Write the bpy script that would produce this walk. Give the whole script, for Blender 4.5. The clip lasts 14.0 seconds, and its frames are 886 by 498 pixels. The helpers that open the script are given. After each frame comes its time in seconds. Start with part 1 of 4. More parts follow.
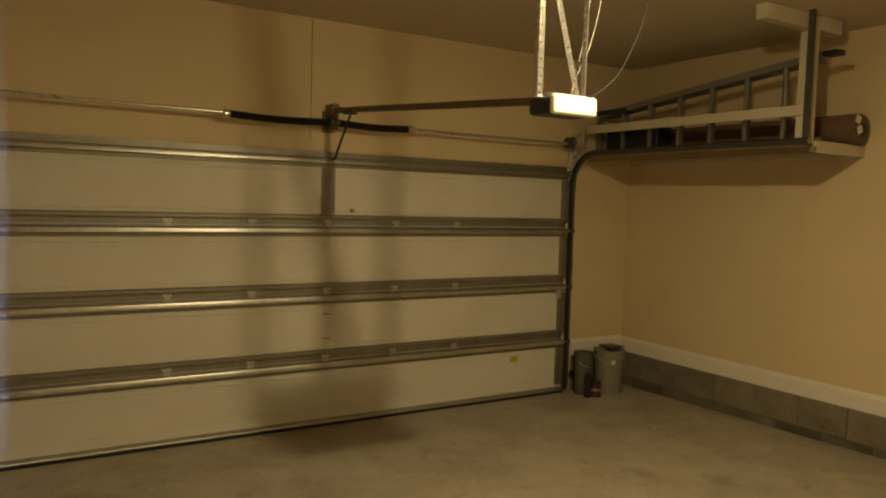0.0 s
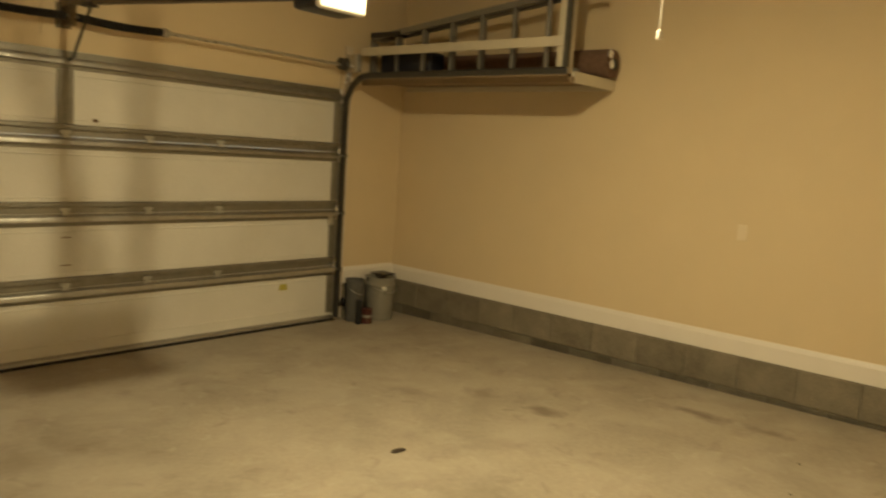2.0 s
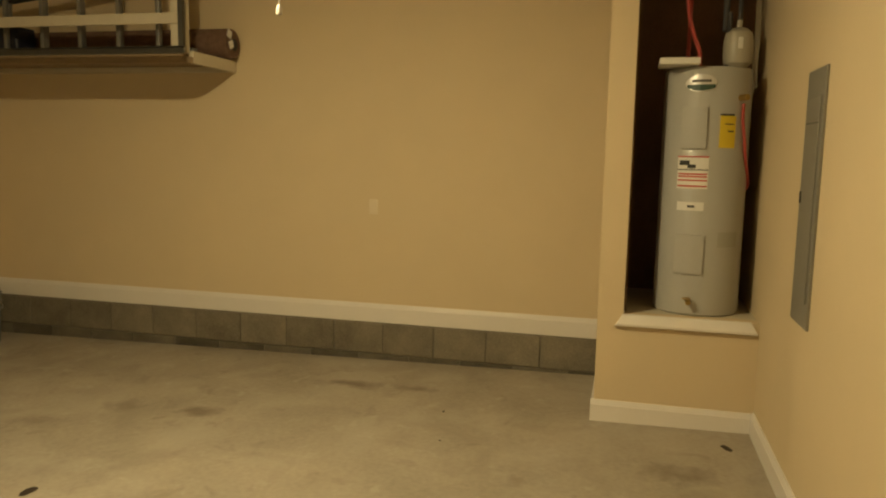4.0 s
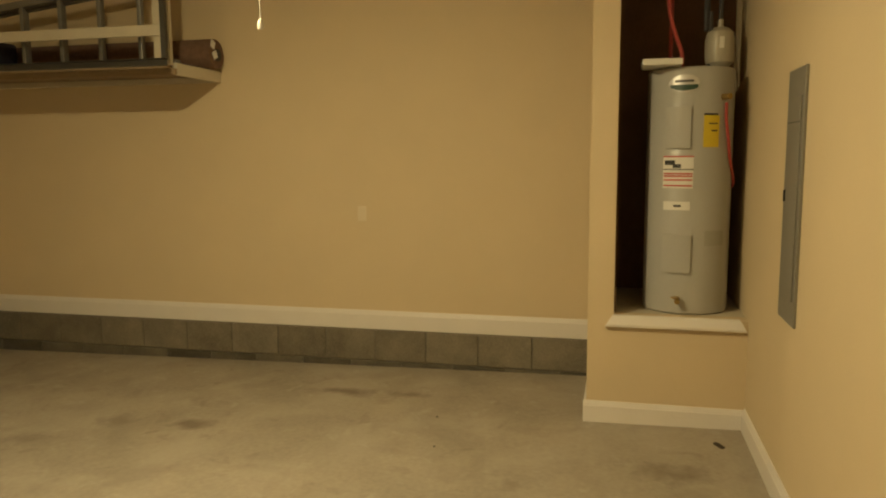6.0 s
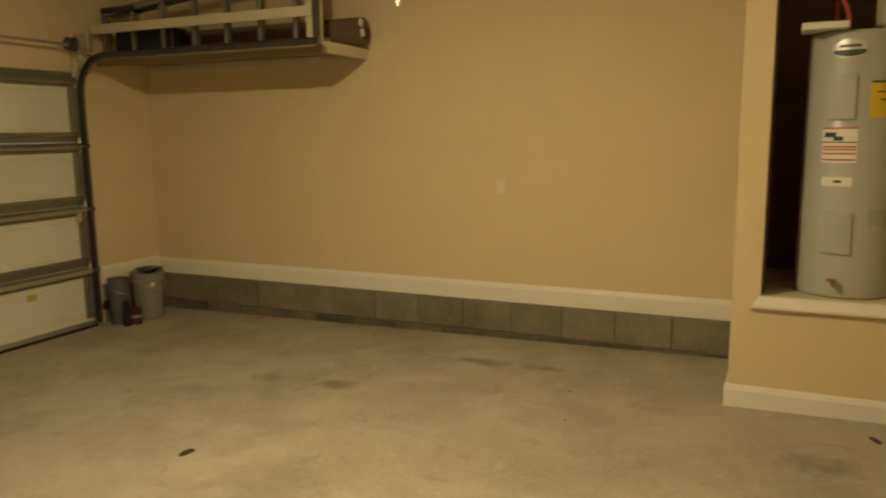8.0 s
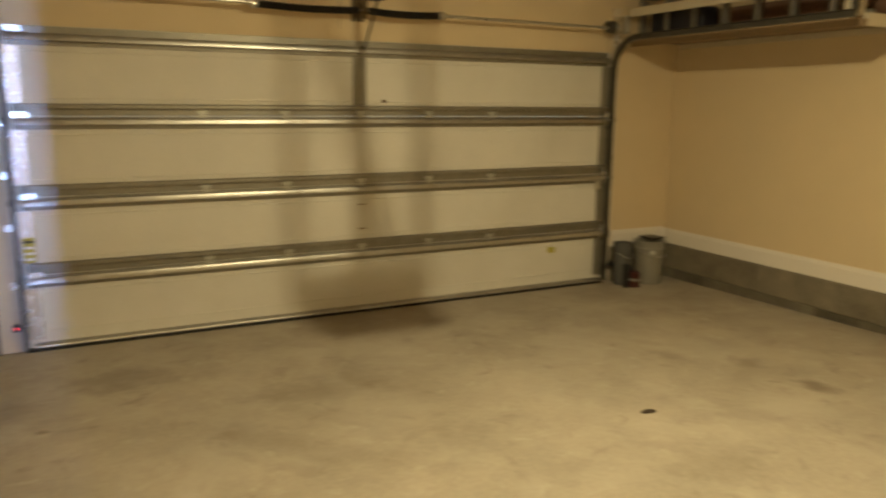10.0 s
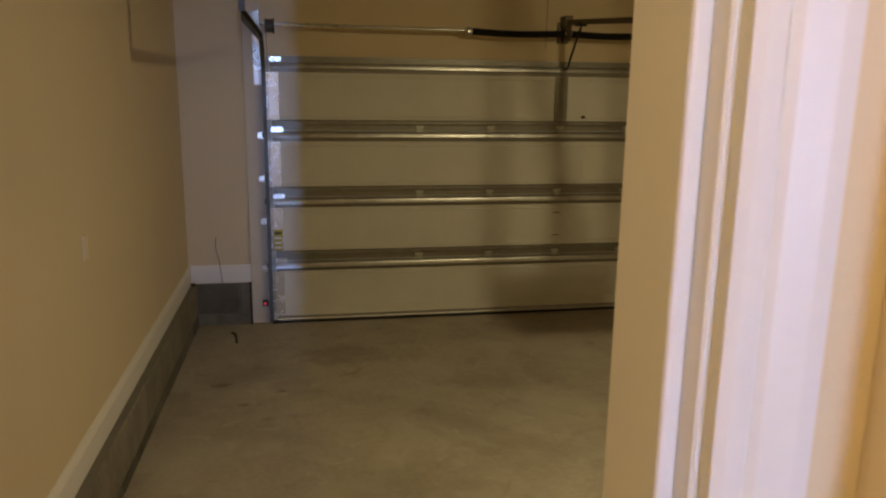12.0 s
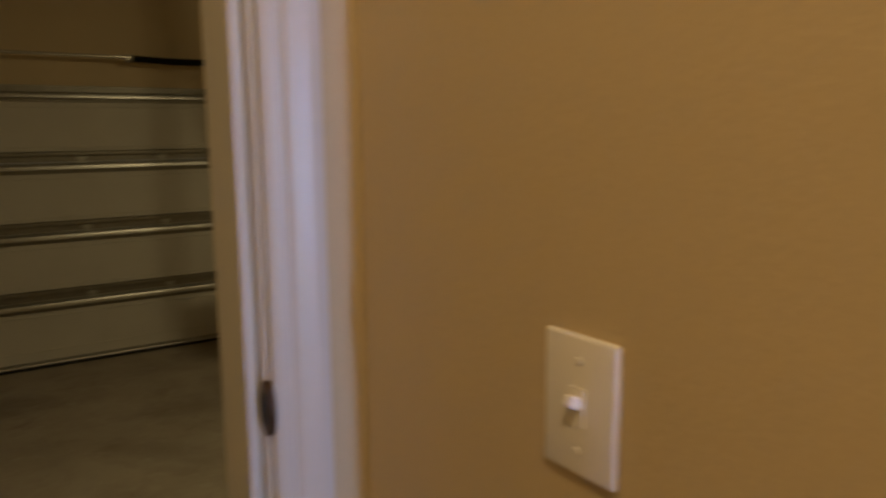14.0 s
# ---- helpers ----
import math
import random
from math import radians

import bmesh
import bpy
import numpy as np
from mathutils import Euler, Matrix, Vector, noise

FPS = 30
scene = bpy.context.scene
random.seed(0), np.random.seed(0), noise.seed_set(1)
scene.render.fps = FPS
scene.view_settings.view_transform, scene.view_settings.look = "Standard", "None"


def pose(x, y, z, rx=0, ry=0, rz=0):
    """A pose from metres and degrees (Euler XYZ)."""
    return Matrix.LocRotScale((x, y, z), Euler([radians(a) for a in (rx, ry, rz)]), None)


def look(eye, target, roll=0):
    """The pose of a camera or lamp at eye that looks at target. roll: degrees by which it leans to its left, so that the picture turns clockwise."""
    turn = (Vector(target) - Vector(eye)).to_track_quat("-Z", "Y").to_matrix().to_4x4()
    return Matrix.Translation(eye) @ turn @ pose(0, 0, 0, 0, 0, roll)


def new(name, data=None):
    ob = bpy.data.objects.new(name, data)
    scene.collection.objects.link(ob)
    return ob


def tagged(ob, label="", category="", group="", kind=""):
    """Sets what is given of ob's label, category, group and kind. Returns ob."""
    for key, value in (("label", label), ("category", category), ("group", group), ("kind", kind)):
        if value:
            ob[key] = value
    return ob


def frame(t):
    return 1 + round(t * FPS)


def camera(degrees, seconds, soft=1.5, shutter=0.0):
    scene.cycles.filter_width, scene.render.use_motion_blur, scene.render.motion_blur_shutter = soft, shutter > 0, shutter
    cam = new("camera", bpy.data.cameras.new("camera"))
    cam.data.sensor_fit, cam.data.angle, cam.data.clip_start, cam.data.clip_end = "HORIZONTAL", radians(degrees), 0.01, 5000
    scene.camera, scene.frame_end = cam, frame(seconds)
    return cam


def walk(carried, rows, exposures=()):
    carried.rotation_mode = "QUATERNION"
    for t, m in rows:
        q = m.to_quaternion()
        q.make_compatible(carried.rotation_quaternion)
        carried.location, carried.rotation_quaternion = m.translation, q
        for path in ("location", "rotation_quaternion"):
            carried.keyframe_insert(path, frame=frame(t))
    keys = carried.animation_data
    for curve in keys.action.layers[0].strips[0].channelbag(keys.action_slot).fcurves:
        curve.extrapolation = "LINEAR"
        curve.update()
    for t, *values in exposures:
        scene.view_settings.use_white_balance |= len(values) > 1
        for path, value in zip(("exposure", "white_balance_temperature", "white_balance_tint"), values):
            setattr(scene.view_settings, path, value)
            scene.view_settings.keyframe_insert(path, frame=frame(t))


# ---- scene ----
cam = camera(61.3, 14.0, soft=2.1, shutter=0.5)
PATH = [
    (0, (0.108, -5.545, 1.834), (1.156, -3.846, 1.706), 1.7),
    (0.5, (0.092, -5.502, 1.812), (1.186, -3.834, 1.674), 1.8),
    (1, (0.118, -5.492, 1.754), (1.306, -3.893, 1.572), 2.2),
    (1.5, (0.225, -5.494, 1.725), (1.551, -4.013, 1.506), 3.2),
    (2, (0.262, -5.458, 1.671), (1.755, -4.153, 1.417), 3.8),
    (2.5, (0.312, -5.418, 1.638), (1.955, -4.308, 1.372), 4.2),
    (3, (0.35, -5.401, 1.614), (2.141, -4.547, 1.358), 3.1),
    (3.5, (0.357, -5.44, 1.623), (2.239, -4.814, 1.367), 1.8),
    (4, (0.32, -5.408, 1.646), (2.247, -4.936, 1.397), 1.2),
    (6.5, (0.316, -5.434, 1.679), (2.246, -4.972, 1.432), -0.7),
    (7, (0.311, -5.455, 1.673), (2.216, -4.904, 1.413), -0.8),
    (9.5, (0.297, -5.609, 1.703), (1.581, -4.122, 1.327), 0.3),
    (10, (0.299, -5.732, 1.717), (1.185, -3.98, 1.336), 0.5),
    (10.5, (0.34, -5.858, 1.688), (0.944, -3.986, 1.327), 0.2),
    (11, (0.262, -5.974, 1.718), (0.866, -4.101, 1.348), 1.4),
    (11.5, (0.237, -6.095, 1.881), (0.728, -4.201, 1.462), 1.4),
    (12, (0.251, -6.231, 1.966), (0.615, -4.312, 1.545), 0.8),
    (12.5, (0.249, -6.327, 1.974), (0.593, -4.397, 1.577), 0.4),
    (13, (0.22, -6.399, 1.852), (0.684, -4.485, 1.502), -0.5),
    (13.5, (0.206, -6.464, 1.852), (0.944, -4.638, 1.505), -1.0),
    (14, (0.225, -6.515, 1.851), (1.338, -4.884, 1.533), -0.4),
]
walk(cam, [(t, look(eye, target, roll)) for t, eye, target, roll in PATH],
     exposures=[(0, -0.5, 6500, 11), (1, -0.38, 6500, 10), (1.5, -0.1, 6250, 10), (2.5, 0.36, 6000, 10), (3, 0.33, 6050, 9), (4, -0.07, 6200, 9), (7, -0.07, 6200, 9), (9.5, 0.0, 6050, 9), (10, 0.25, 5950, 9),
                (10.5, -0.38, 6350, 10), (11, -0.6, 6150, 10), (11.5, -0.72, 5950, 9), (12.5, -1.4, 6050, 9), (13.5, -1.9, 5950, 9), (14, -2.18, 6300, 10)])

# ---- light ----
CEIL = 3.22
BULB = (2.45, -3.65, 3.06)

world = bpy.data.worlds.new("sky")
world.use_nodes = True
scene.world = world
wn = world.node_tree
sky = wn.nodes.new("ShaderNodeTexSky")
sky.sky_type, sky.sun_disc = "NISHITA", False
sky.sun_elevation, sky.sun_rotation = radians(40), radians(200)
wn.links.new(sky.outputs[0], wn.nodes["Background"].inputs[0])
wn.nodes["Background"].inputs[1].default_value = 0.15

lamp = bpy.data.lights.new("ceiling_bulb_light", "POINT")
lamp.energy, lamp.color, lamp.shadow_soft_size = 96, (1.0, 0.78, 0.39), 0.045
new("ceiling_bulb_light", lamp).matrix_world = pose(*BULB)

# Added disk under the bare bulb that sends extra light down to the floor.
glow = bpy.data.lights.new("bulb_downfill_light", "AREA")
glow.shape, glow.size, glow.energy, glow.color = "DISK", 0.09, 72, (1.0, 0.78, 0.39)
new("bulb_downfill_light", glow).matrix_world = pose(BULB[0], BULB[1], BULB[2] - 0.03)

day = bpy.data.lights.new("window_daylight", "AREA")
day.shape, day.size, day.size_y, day.energy, day.color = "RECTANGLE", 0.12, 1.9, 16, (0.40, 0.56, 1.0)
day.spread = radians(36)
new("window_daylight", day).matrix_world = pose(0.66, -10.88, 1.55, 90, 0, 0)

# Unseen warm lamp, added to brighten the hall wall, jamb and casing.
hall_lamp = bpy.data.lights.new("hall_fill_light", "POINT")
hall_lamp.energy, hall_lamp.color, hall_lamp.shadow_soft_size = 97, (1.0, 0.70, 0.33), 0.06
new("hall_fill_light", hall_lamp).matrix_world = pose(-0.05, -6.9, 2.85)


# ---- materials ----
def mat(name, color, rough=0.6, metal=0.0, vary=0.12, scale=6.0, grain=60.0, bump=0.15, dist=0.004, dark=None, spec=0.5, per_object=0.0):
    """Principled surface with two scales of colour variation and a fine relief, in object-free world coordinates."""
    m = bpy.data.materials.new(name)
    m.use_nodes = True
    nt = m.node_tree
    b = nt.nodes["Principled BSDF"]
    geo = nt.nodes.new("ShaderNodeNewGeometry")
    n1 = nt.nodes.new("ShaderNodeTexNoise")
    n1.inputs["Scale"].default_value, n1.inputs["Detail"].default_value, n1.inputs["Roughness"].default_value = scale, 6, 0.6
    n2 = nt.nodes.new("ShaderNodeTexNoise")
    n2.inputs["Scale"].default_value, n2.inputs["Detail"].default_value = grain, 3
    nt.links.new(geo.outputs["Position"], n1.inputs["Vector"])
    nt.links.new(geo.outputs["Position"], n2.inputs["Vector"])
    ramp = nt.nodes.new("ShaderNodeValToRGB")
    lo = dark or tuple(c * (1 - vary) for c in color)
    hi = tuple(min(1, c * (1 + vary)) for c in color)
    ramp.color_ramp.elements[0].color, ramp.color_ramp.elements[1].color = (*lo, 1), (*hi, 1)
    ramp.color_ramp.elements[0].position, ramp.color_ramp.elements[1].position = 0.3, 0.7
    mix = nt.nodes.new("ShaderNodeMath")
    mix.operation = "MULTIPLY_ADD"
    mix.inputs[1].default_value = 0.35
    nt.links.new(n2.outputs[0], mix.inputs[0])
    half = nt.nodes.new("ShaderNodeMath")
    half.operation = "MULTIPLY"
    half.inputs[1].default_value = 0.65
    nt.links.new(n1.outputs[0], half.inputs[0])
    nt.links.new(half.outputs[0], mix.inputs[2])
    last = mix
    if per_object:
        info = nt.nodes.new("ShaderNodeObjectInfo")
        add = nt.nodes.new("ShaderNodeMath")
        add.operation = "MULTIPLY_ADD"
        add.inputs[1].default_value = per_object
        nt.links.new(info.outputs["Random"], add.inputs[0])
        nt.links.new(mix.outputs[0], add.inputs[2])
        sub = nt.nodes.new("ShaderNodeMath")
        sub.operation = "SUBTRACT"
        sub.inputs[1].default_value = per_object / 2
        nt.links.new(add.outputs[0], sub.inputs[0])
        last = sub
    nt.links.new(last.outputs[0], ramp.inputs[0])
    nt.links.new(ramp.outputs[0], b.inputs["Base Color"])
    b.inputs["Metallic"].default_value = metal
    b.inputs["Specular IOR Level"].default_value = spec
    rr = nt.nodes.new("ShaderNodeMapRange")
    rr.inputs["To Min"].default_value, rr.inputs["To Max"].default_value = max(0.03, rough - 0.1), min(1, rough + 0.1)
    nt.links.new(n1.outputs[0], rr.inputs["Value"])
    nt.links.new(rr.outputs[0], b.inputs["Roughness"])
    bp = nt.nodes.new("ShaderNodeBump")
    bp.inputs["Strength"].default_value, bp.inputs["Distance"].default_value = bump, dist
    nt.links.new(n2.outputs[0], bp.inputs["Height"])
    nt.links.new(bp.outputs[0], b.inputs["Normal"])
    return m


def concrete_floor():
    """Worn slab: broad mottling, darker oil patches and rusty blotches."""
    m = mat("floor_concrete", (0.34, 0.303, 0.245), 0.66, vary=0.2, scale=2.1, grain=34, bump=0.06, dist=0.003)
    nt = m.node_tree
    b = nt.nodes["Principled BSDF"]
    base = b.inputs["Base Color"].links[0].from_socket
    geo = [n for n in nt.nodes if n.type == "NEW_GEOMETRY"][0]
    for sc, lo, hi, col, amount in ((0.75, 0.55, 0.72, (0.19, 0.16, 0.125, 1), 0.5), (5.2, 0.60, 0.72, (0.19, 0.155, 0.12, 1), 0.45), (1.9, 0.48, 0.68, (0.42, 0.385, 0.32, 1), 0.5), (7.5, 0.60, 0.72, (0.45, 0.42, 0.36, 1), 0.4), (2.6, 0.57, 0.68, (0.25, 0.215, 0.17, 1), 0.35)):
        n = nt.nodes.new("ShaderNodeTexNoise")
        n.inputs["Scale"].default_value, n.inputs["Detail"].default_value, n.inputs["Distortion"].default_value = sc, 5, 0.6
        off = nt.nodes.new("ShaderNodeVectorMath")
        off.operation = "ADD"
        off.inputs[1].default_value = (sc * 3.1, sc * 1.7, 0)
        nt.links.new(geo.outputs["Position"], off.inputs[0])
        nt.links.new(off.outputs[0], n.inputs["Vector"])
        r = nt.nodes.new("ShaderNodeMapRange")
        r.inputs["From Min"].default_value, r.inputs["From Max"].default_value, r.inputs["To Max"].default_value = lo, hi, amount
        nt.links.new(n.outputs[0], r.inputs["Value"])
        mx = nt.nodes.new("ShaderNodeMix")
        mx.data_type = "RGBA"
        nt.links.new(r.outputs[0], mx.inputs[0])
        nt.links.new(base, mx.inputs[6])
        mx.inputs[7].default_value = col
        base = mx.outputs[2]
    # single oil marks: soft ellipses broken up by noise
    wob = nt.nodes.new("ShaderNodeTexNoise")
    wob.inputs["Scale"].default_value, wob.inputs["Detail"].default_value = 9, 4
    nt.links.new(geo.outputs["Position"], wob.inputs["Vector"])
    for x, y, rx, ry, amount in ((5.075, -3.64, 0.10, 0.26, 0.75), (5.075, -4.05, 0.08, 0.2, 0.6), (4.30, -2.91, 0.10, 0.17, 0.7), (4.27, -2.4, 0.12, 0.2, 0.45), (3.9, -2.08, 0.12, 0.18, 0.4), (4.06, -5.72, 0.14, 0.22, 0.6),
                                 (-0.315, -1.395, 0.09, 0.05, 0.8), (0.08, -1.557, 0.05, 0.04, 0.7), (-0.142, -1.753, 0.04, 0.03, 0.6), (0.5, -0.9, 0.45, 0.3, 0.4), (1.6, -1.6, 0.5, 0.35, 0.3), (3.0, -3.4, 0.3, 0.35, 0.3), (2.0, -2.6, 0.35, 0.3, 0.28)):
        c = nt.nodes.new("ShaderNodeVectorMath")
        c.operation = "SUBTRACT"
        c.inputs[1].default_value = (x, y, 0)
        nt.links.new(geo.outputs["Position"], c.inputs[0])
        q = nt.nodes.new("ShaderNodeVectorMath")
        q.operation = "MULTIPLY"
        q.inputs[1].default_value = (1 / rx, 1 / ry, 0)
        nt.links.new(c.outputs[0], q.inputs[0])
        ln = nt.nodes.new("ShaderNodeVectorMath")
        ln.operation = "LENGTH"
        nt.links.new(q.outputs[0], ln.inputs[0])
        ad = nt.nodes.new("ShaderNodeMath")
        ad.operation = "MULTIPLY_ADD"
        ad.inputs[1].default_value = 1.8
        nt.links.new(wob.outputs[0], ad.inputs[0])
        nt.links.new(ln.outputs["Value"], ad.inputs[2])
        r = nt.nodes.new("ShaderNodeMapRange")
        r.inputs["From Min"].default_value, r.inputs["From Max"].default_value = 1.1, 1.9
        r.inputs["To Min"].default_value, r.inputs["To Max"].default_value = amount, 0
        nt.links.new(ad.outputs[0], r.inputs["Value"])
        mx = nt.nodes.new("ShaderNodeMix")
        mx.data_type = "RGBA"
        nt.links.new(r.outputs[0], mx.inputs[0])
        nt.links.new(base, mx.inputs[6])
        mx.inputs[7].default_value = (0.13, 0.105, 0.08, 1)
        base = mx.outputs[2]
    nt.links.new(base, b.inputs["Base Color"])
    return m


def emit(name, color, strength):
    m = bpy.data.materials.new(name)
    m.use_nodes = True
    b = m.node_tree.nodes["Principled BSDF"]
    b.inputs["Base Color"].default_value = (*color, 1)
    b.inputs["Emission Color"].default_value = (*color, 1)
    b.inputs["Emission Strength"].default_value = strength
    return m


M_WALL = mat("wall_paint", (0.64, 0.53, 0.35), 0.8, vary=0.035, scale=2.5, grain=140, bump=0.25, dist=0.002)
M_CEIL = mat("ceiling_paint", (0.54, 0.47, 0.36), 0.85, vary=0.04, scale=3, grain=90, bump=0.4, dist=0.004)
M_FLOOR = concrete_floor()
M_BLOCK = mat("block_concrete", (0.192, 0.17, 0.128), 0.9, vary=0.45, scale=3.2, grain=90, bump=0.6, dist=0.006, per_object=0.12)
M_BLOCK_LOW = mat("damp_block_concrete", (0.125, 0.112, 0.086), 0.85, vary=0.5, scale=3.6, grain=110, bump=0.5, dist=0.005, per_object=0.25)
M_MORTAR = mat("mortar", (0.16, 0.146, 0.116), 0.95, vary=0.2, scale=9, grain=120, bump=0.5)
M_TRIM = mat("white_trim_paint", (0.74, 0.71, 0.67), 0.45, vary=0.03, scale=5, grain=80, bump=0.06)
M_JAMB = mat("cream_jamb_paint", (0.62, 0.545, 0.43), 0.55, vary=0.06, scale=5, grain=70, bump=0.08)
M_CASING = mat("white_gloss_trim", (0.68, 0.67, 0.67), 0.35, vary=0.03, scale=5, grain=70, bump=0.05)
M_PANEL = mat("door_white_skin", (0.63, 0.615, 0.57), 0.65, vary=0.06, scale=3, grain=50, bump=0.08)
M_HINGE = mat("hinge_steel", (0.5, 0.5, 0.47), 0.5, 0.7, vary=0.15, scale=30)
M_RAIL = mat("dull_galvanised_rail", (0.27, 0.26, 0.23), 0.48, 0.85, vary=0.18, scale=14, grain=120, bump=0.05)
M_OPRAIL = mat("brownish_steel_rail", (0.16, 0.13, 0.09), 0.5, 0.6, vary=0.2, scale=14, grain=120, bump=0.05)
M_STEEL = mat("galvanised_steel", (0.58, 0.57, 0.53), 0.3, 0.9, vary=0.14, scale=14, grain=120, bump=0.05)
M_STRUT = mat("strut_steel", (0.42, 0.415, 0.395), 0.36, 0.9, vary=0.2, scale=16, grain=120, bump=0.06)
# base colour raised to carry the daylight on the left door end
M_STILE = mat("brightened_galvanised_steel", (0.82, 0.83, 0.85), 0.26, 0.9, vary=0.08, scale=12, grain=90, bump=0.04)
M_TRACK = mat("track_steel", (0.11, 0.107, 0.1), 0.5, 0.75, vary=0.15, scale=16, grain=100, bump=0.06)
M_BLACK = mat("black_plastic", (0.015, 0.015, 0.016), 0.4, vary=0.2, scale=10, grain=90, bump=0.05)
M_SPRING = mat("black_spring_steel", (0.012, 0.012, 0.013), 0.45, 0.3, vary=0.2, scale=10, grain=90, bump=0.05)
M_RUBBER_GAP = mat("black_rubber_and_gap", (0.012, 0.012, 0.012), 0.8, vary=0.2)
M_LENS = mat("milky_plastic", (0.93, 0.92, 0.88), 0.25, vary=0.02, scale=8, bump=0.02)
M_WHITE = mat("white_plastic", (0.9, 0.88, 0.87), 0.35, vary=0.02, scale=8, bump=0.02)
M_OUTLET = mat("almond_plastic", (0.70, 0.61, 0.46), 0.4, vary=0.03, scale=8, bump=0.02)
M_WOOD = mat("painted_lumber", (0.56, 0.51, 0.40), 0.55, vary=0.06, scale=8, grain=70, bump=0.15)
M_PLY = mat("plywood", (0.27, 0.195, 0.115), 0.7, vary=0.12, scale=5, grain=60, bump=0.15)
M_ALU = mat("ladder_aluminium", (0.27, 0.27, 0.26), 0.45, 0.7, vary=0.12, scale=12, grain=90, bump=0.08)
M_BLUE = mat("dark_blue_plastic", (0.012, 0.015, 0.03), 0.5, vary=0.2)
M_CARPET = mat("brown_carpet", (0.16, 0.095, 0.065), 0.95, vary=0.25, scale=30, grain=220, bump=0.8, dist=0.006)
M_BUCKET = mat("grey_bucket_plastic", (0.23, 0.22, 0.19), 0.5, vary=0.1, scale=9, grain=60, bump=0.1)
M_DKGREY = mat("dark_grey_plastic", (0.09, 0.09, 0.09), 0.55, vary=0.15)
M_RED = mat("red_plastic", (0.06, 0.014, 0.012), 0.45, vary=0.15)
M_HEATER = mat("heater_enamel", (0.43, 0.43, 0.41), 0.35, vary=0.03, scale=4, grain=60, bump=0.03)
M_FADED = mat("faded_label", (0.38, 0.375, 0.34), 0.6, vary=0.05)
M_EXPTANK = mat("cream_enamel", (0.46, 0.43, 0.35), 0.35, vary=0.05)
M_BRASS = mat("brass", (0.45, 0.32, 0.12), 0.35, 0.9, vary=0.2)
M_YELLOW = mat("yellow_label", (0.72, 0.55, 0.03), 0.6, vary=0.05)
M_DULLYEL = mat("dull_yellow_sticker", (0.42, 0.38, 0.07), 0.6, vary=0.1)
M_LABEL = mat("white_label", (0.75, 0.74, 0.70), 0.6, vary=0.03)
M_INKRED = mat("red_ink", (0.5, 0.06, 0.05), 0.6, vary=0.05)
M_INK_HOLE = mat("black_ink_and_holes", (0.03, 0.03, 0.03), 0.6, vary=0.05)
M_GREEN = mat("dark_green_enamel", (0.03, 0.07, 0.05), 0.4, vary=0.1)
M_SILVER = mat("silver_badge", (0.65, 0.65, 0.65), 0.3, 0.6, vary=0.05)
M_PEX = mat("red_pipe", (0.42, 0.07, 0.06), 0.4, vary=0.1)
M_COPPER = mat("dark_pipe", (0.05, 0.05, 0.055), 0.5, 0.2, vary=0.2)
M_BREAKER = mat("grey_panel_enamel", (0.25, 0.24, 0.21), 0.45, 0.3, vary=0.1, scale=8, bump=0.05)
M_BRONZE = mat("aged_bronze", (0.11, 0.065, 0.035), 0.4, 0.7, vary=0.3, scale=40)
M_LINING = mat("brown_board", (0.17, 0.10, 0.06), 0.85, vary=0.2, scale=6, grain=60, bump=0.2)
M_HALLWALL = M_WALL
M_HALLFLOOR = mat("hall_floor_tile", (0.42, 0.36, 0.28), 0.4, vary=0.1, scale=3)
M_STAIN = mat("dark_oil_stain", (0.035, 0.025, 0.018), 0.6, vary=0.3, scale=30)
M_BULB = emit("bulb_glow", (1.0, 0.7, 0.35), 25.0)
M_LED = emit("red_led", (1.0, 0.05, 0.08), 2.0)
M_WIRE = mat("dark_wire", (0.03, 0.028, 0.026), 0.5, vary=0.2)
M_CORD = mat("white_cord", (0.5, 0.48, 0.44), 0.6, vary=0.05)
M_GLASS = bpy.data.materials.new("window_glass")
M_GLASS.use_nodes = True
M_GLASS.node_tree.nodes["Principled BSDF"].inputs["Transmission Weight"].default_value = 1.0
M_GLASS.node_tree.nodes["Principled BSDF"].inputs["Roughness"].default_value = 0.02


# ---- mesh helpers ----
def box(bm, x0, x1, y0, y1, z0, z1, m=None):
    vs = [bm.verts.new(v) for v in ((x0, y0, z0), (x1, y0, z0), (x1, y1, z0), (x0, y1, z0), (x0, y0, z1), (x1, y0, z1), (x1, y1, z1), (x0, y1, z1))]
    for f in ((0, 3, 2, 1), (4, 5, 6, 7), (0, 1, 5, 4), (1, 2, 6, 5), (2, 3, 7, 6), (3, 0, 4, 7)):
        bm.faces.new([vs[i] for i in f])
    if m is not None:
        bmesh.ops.transform(bm, matrix=m, verts=vs)
    return vs


def bevelled(bm, width=0.004, segments=2):
    bmesh.ops.bevel(bm, geom=bm.edges[:], offset=width, segments=segments, profile=0.5, affect="EDGES", clamp_overlap=True)


def solid(x0, x1, y0, y1, z0, z1, bevel=0.0, segments=2, m=None):
    bm = bmesh.new()
    box(bm, x0, x1, y0, y1, z0, z1, m)
    if bevel:
        bevelled(bm, bevel, segments)
    return bm


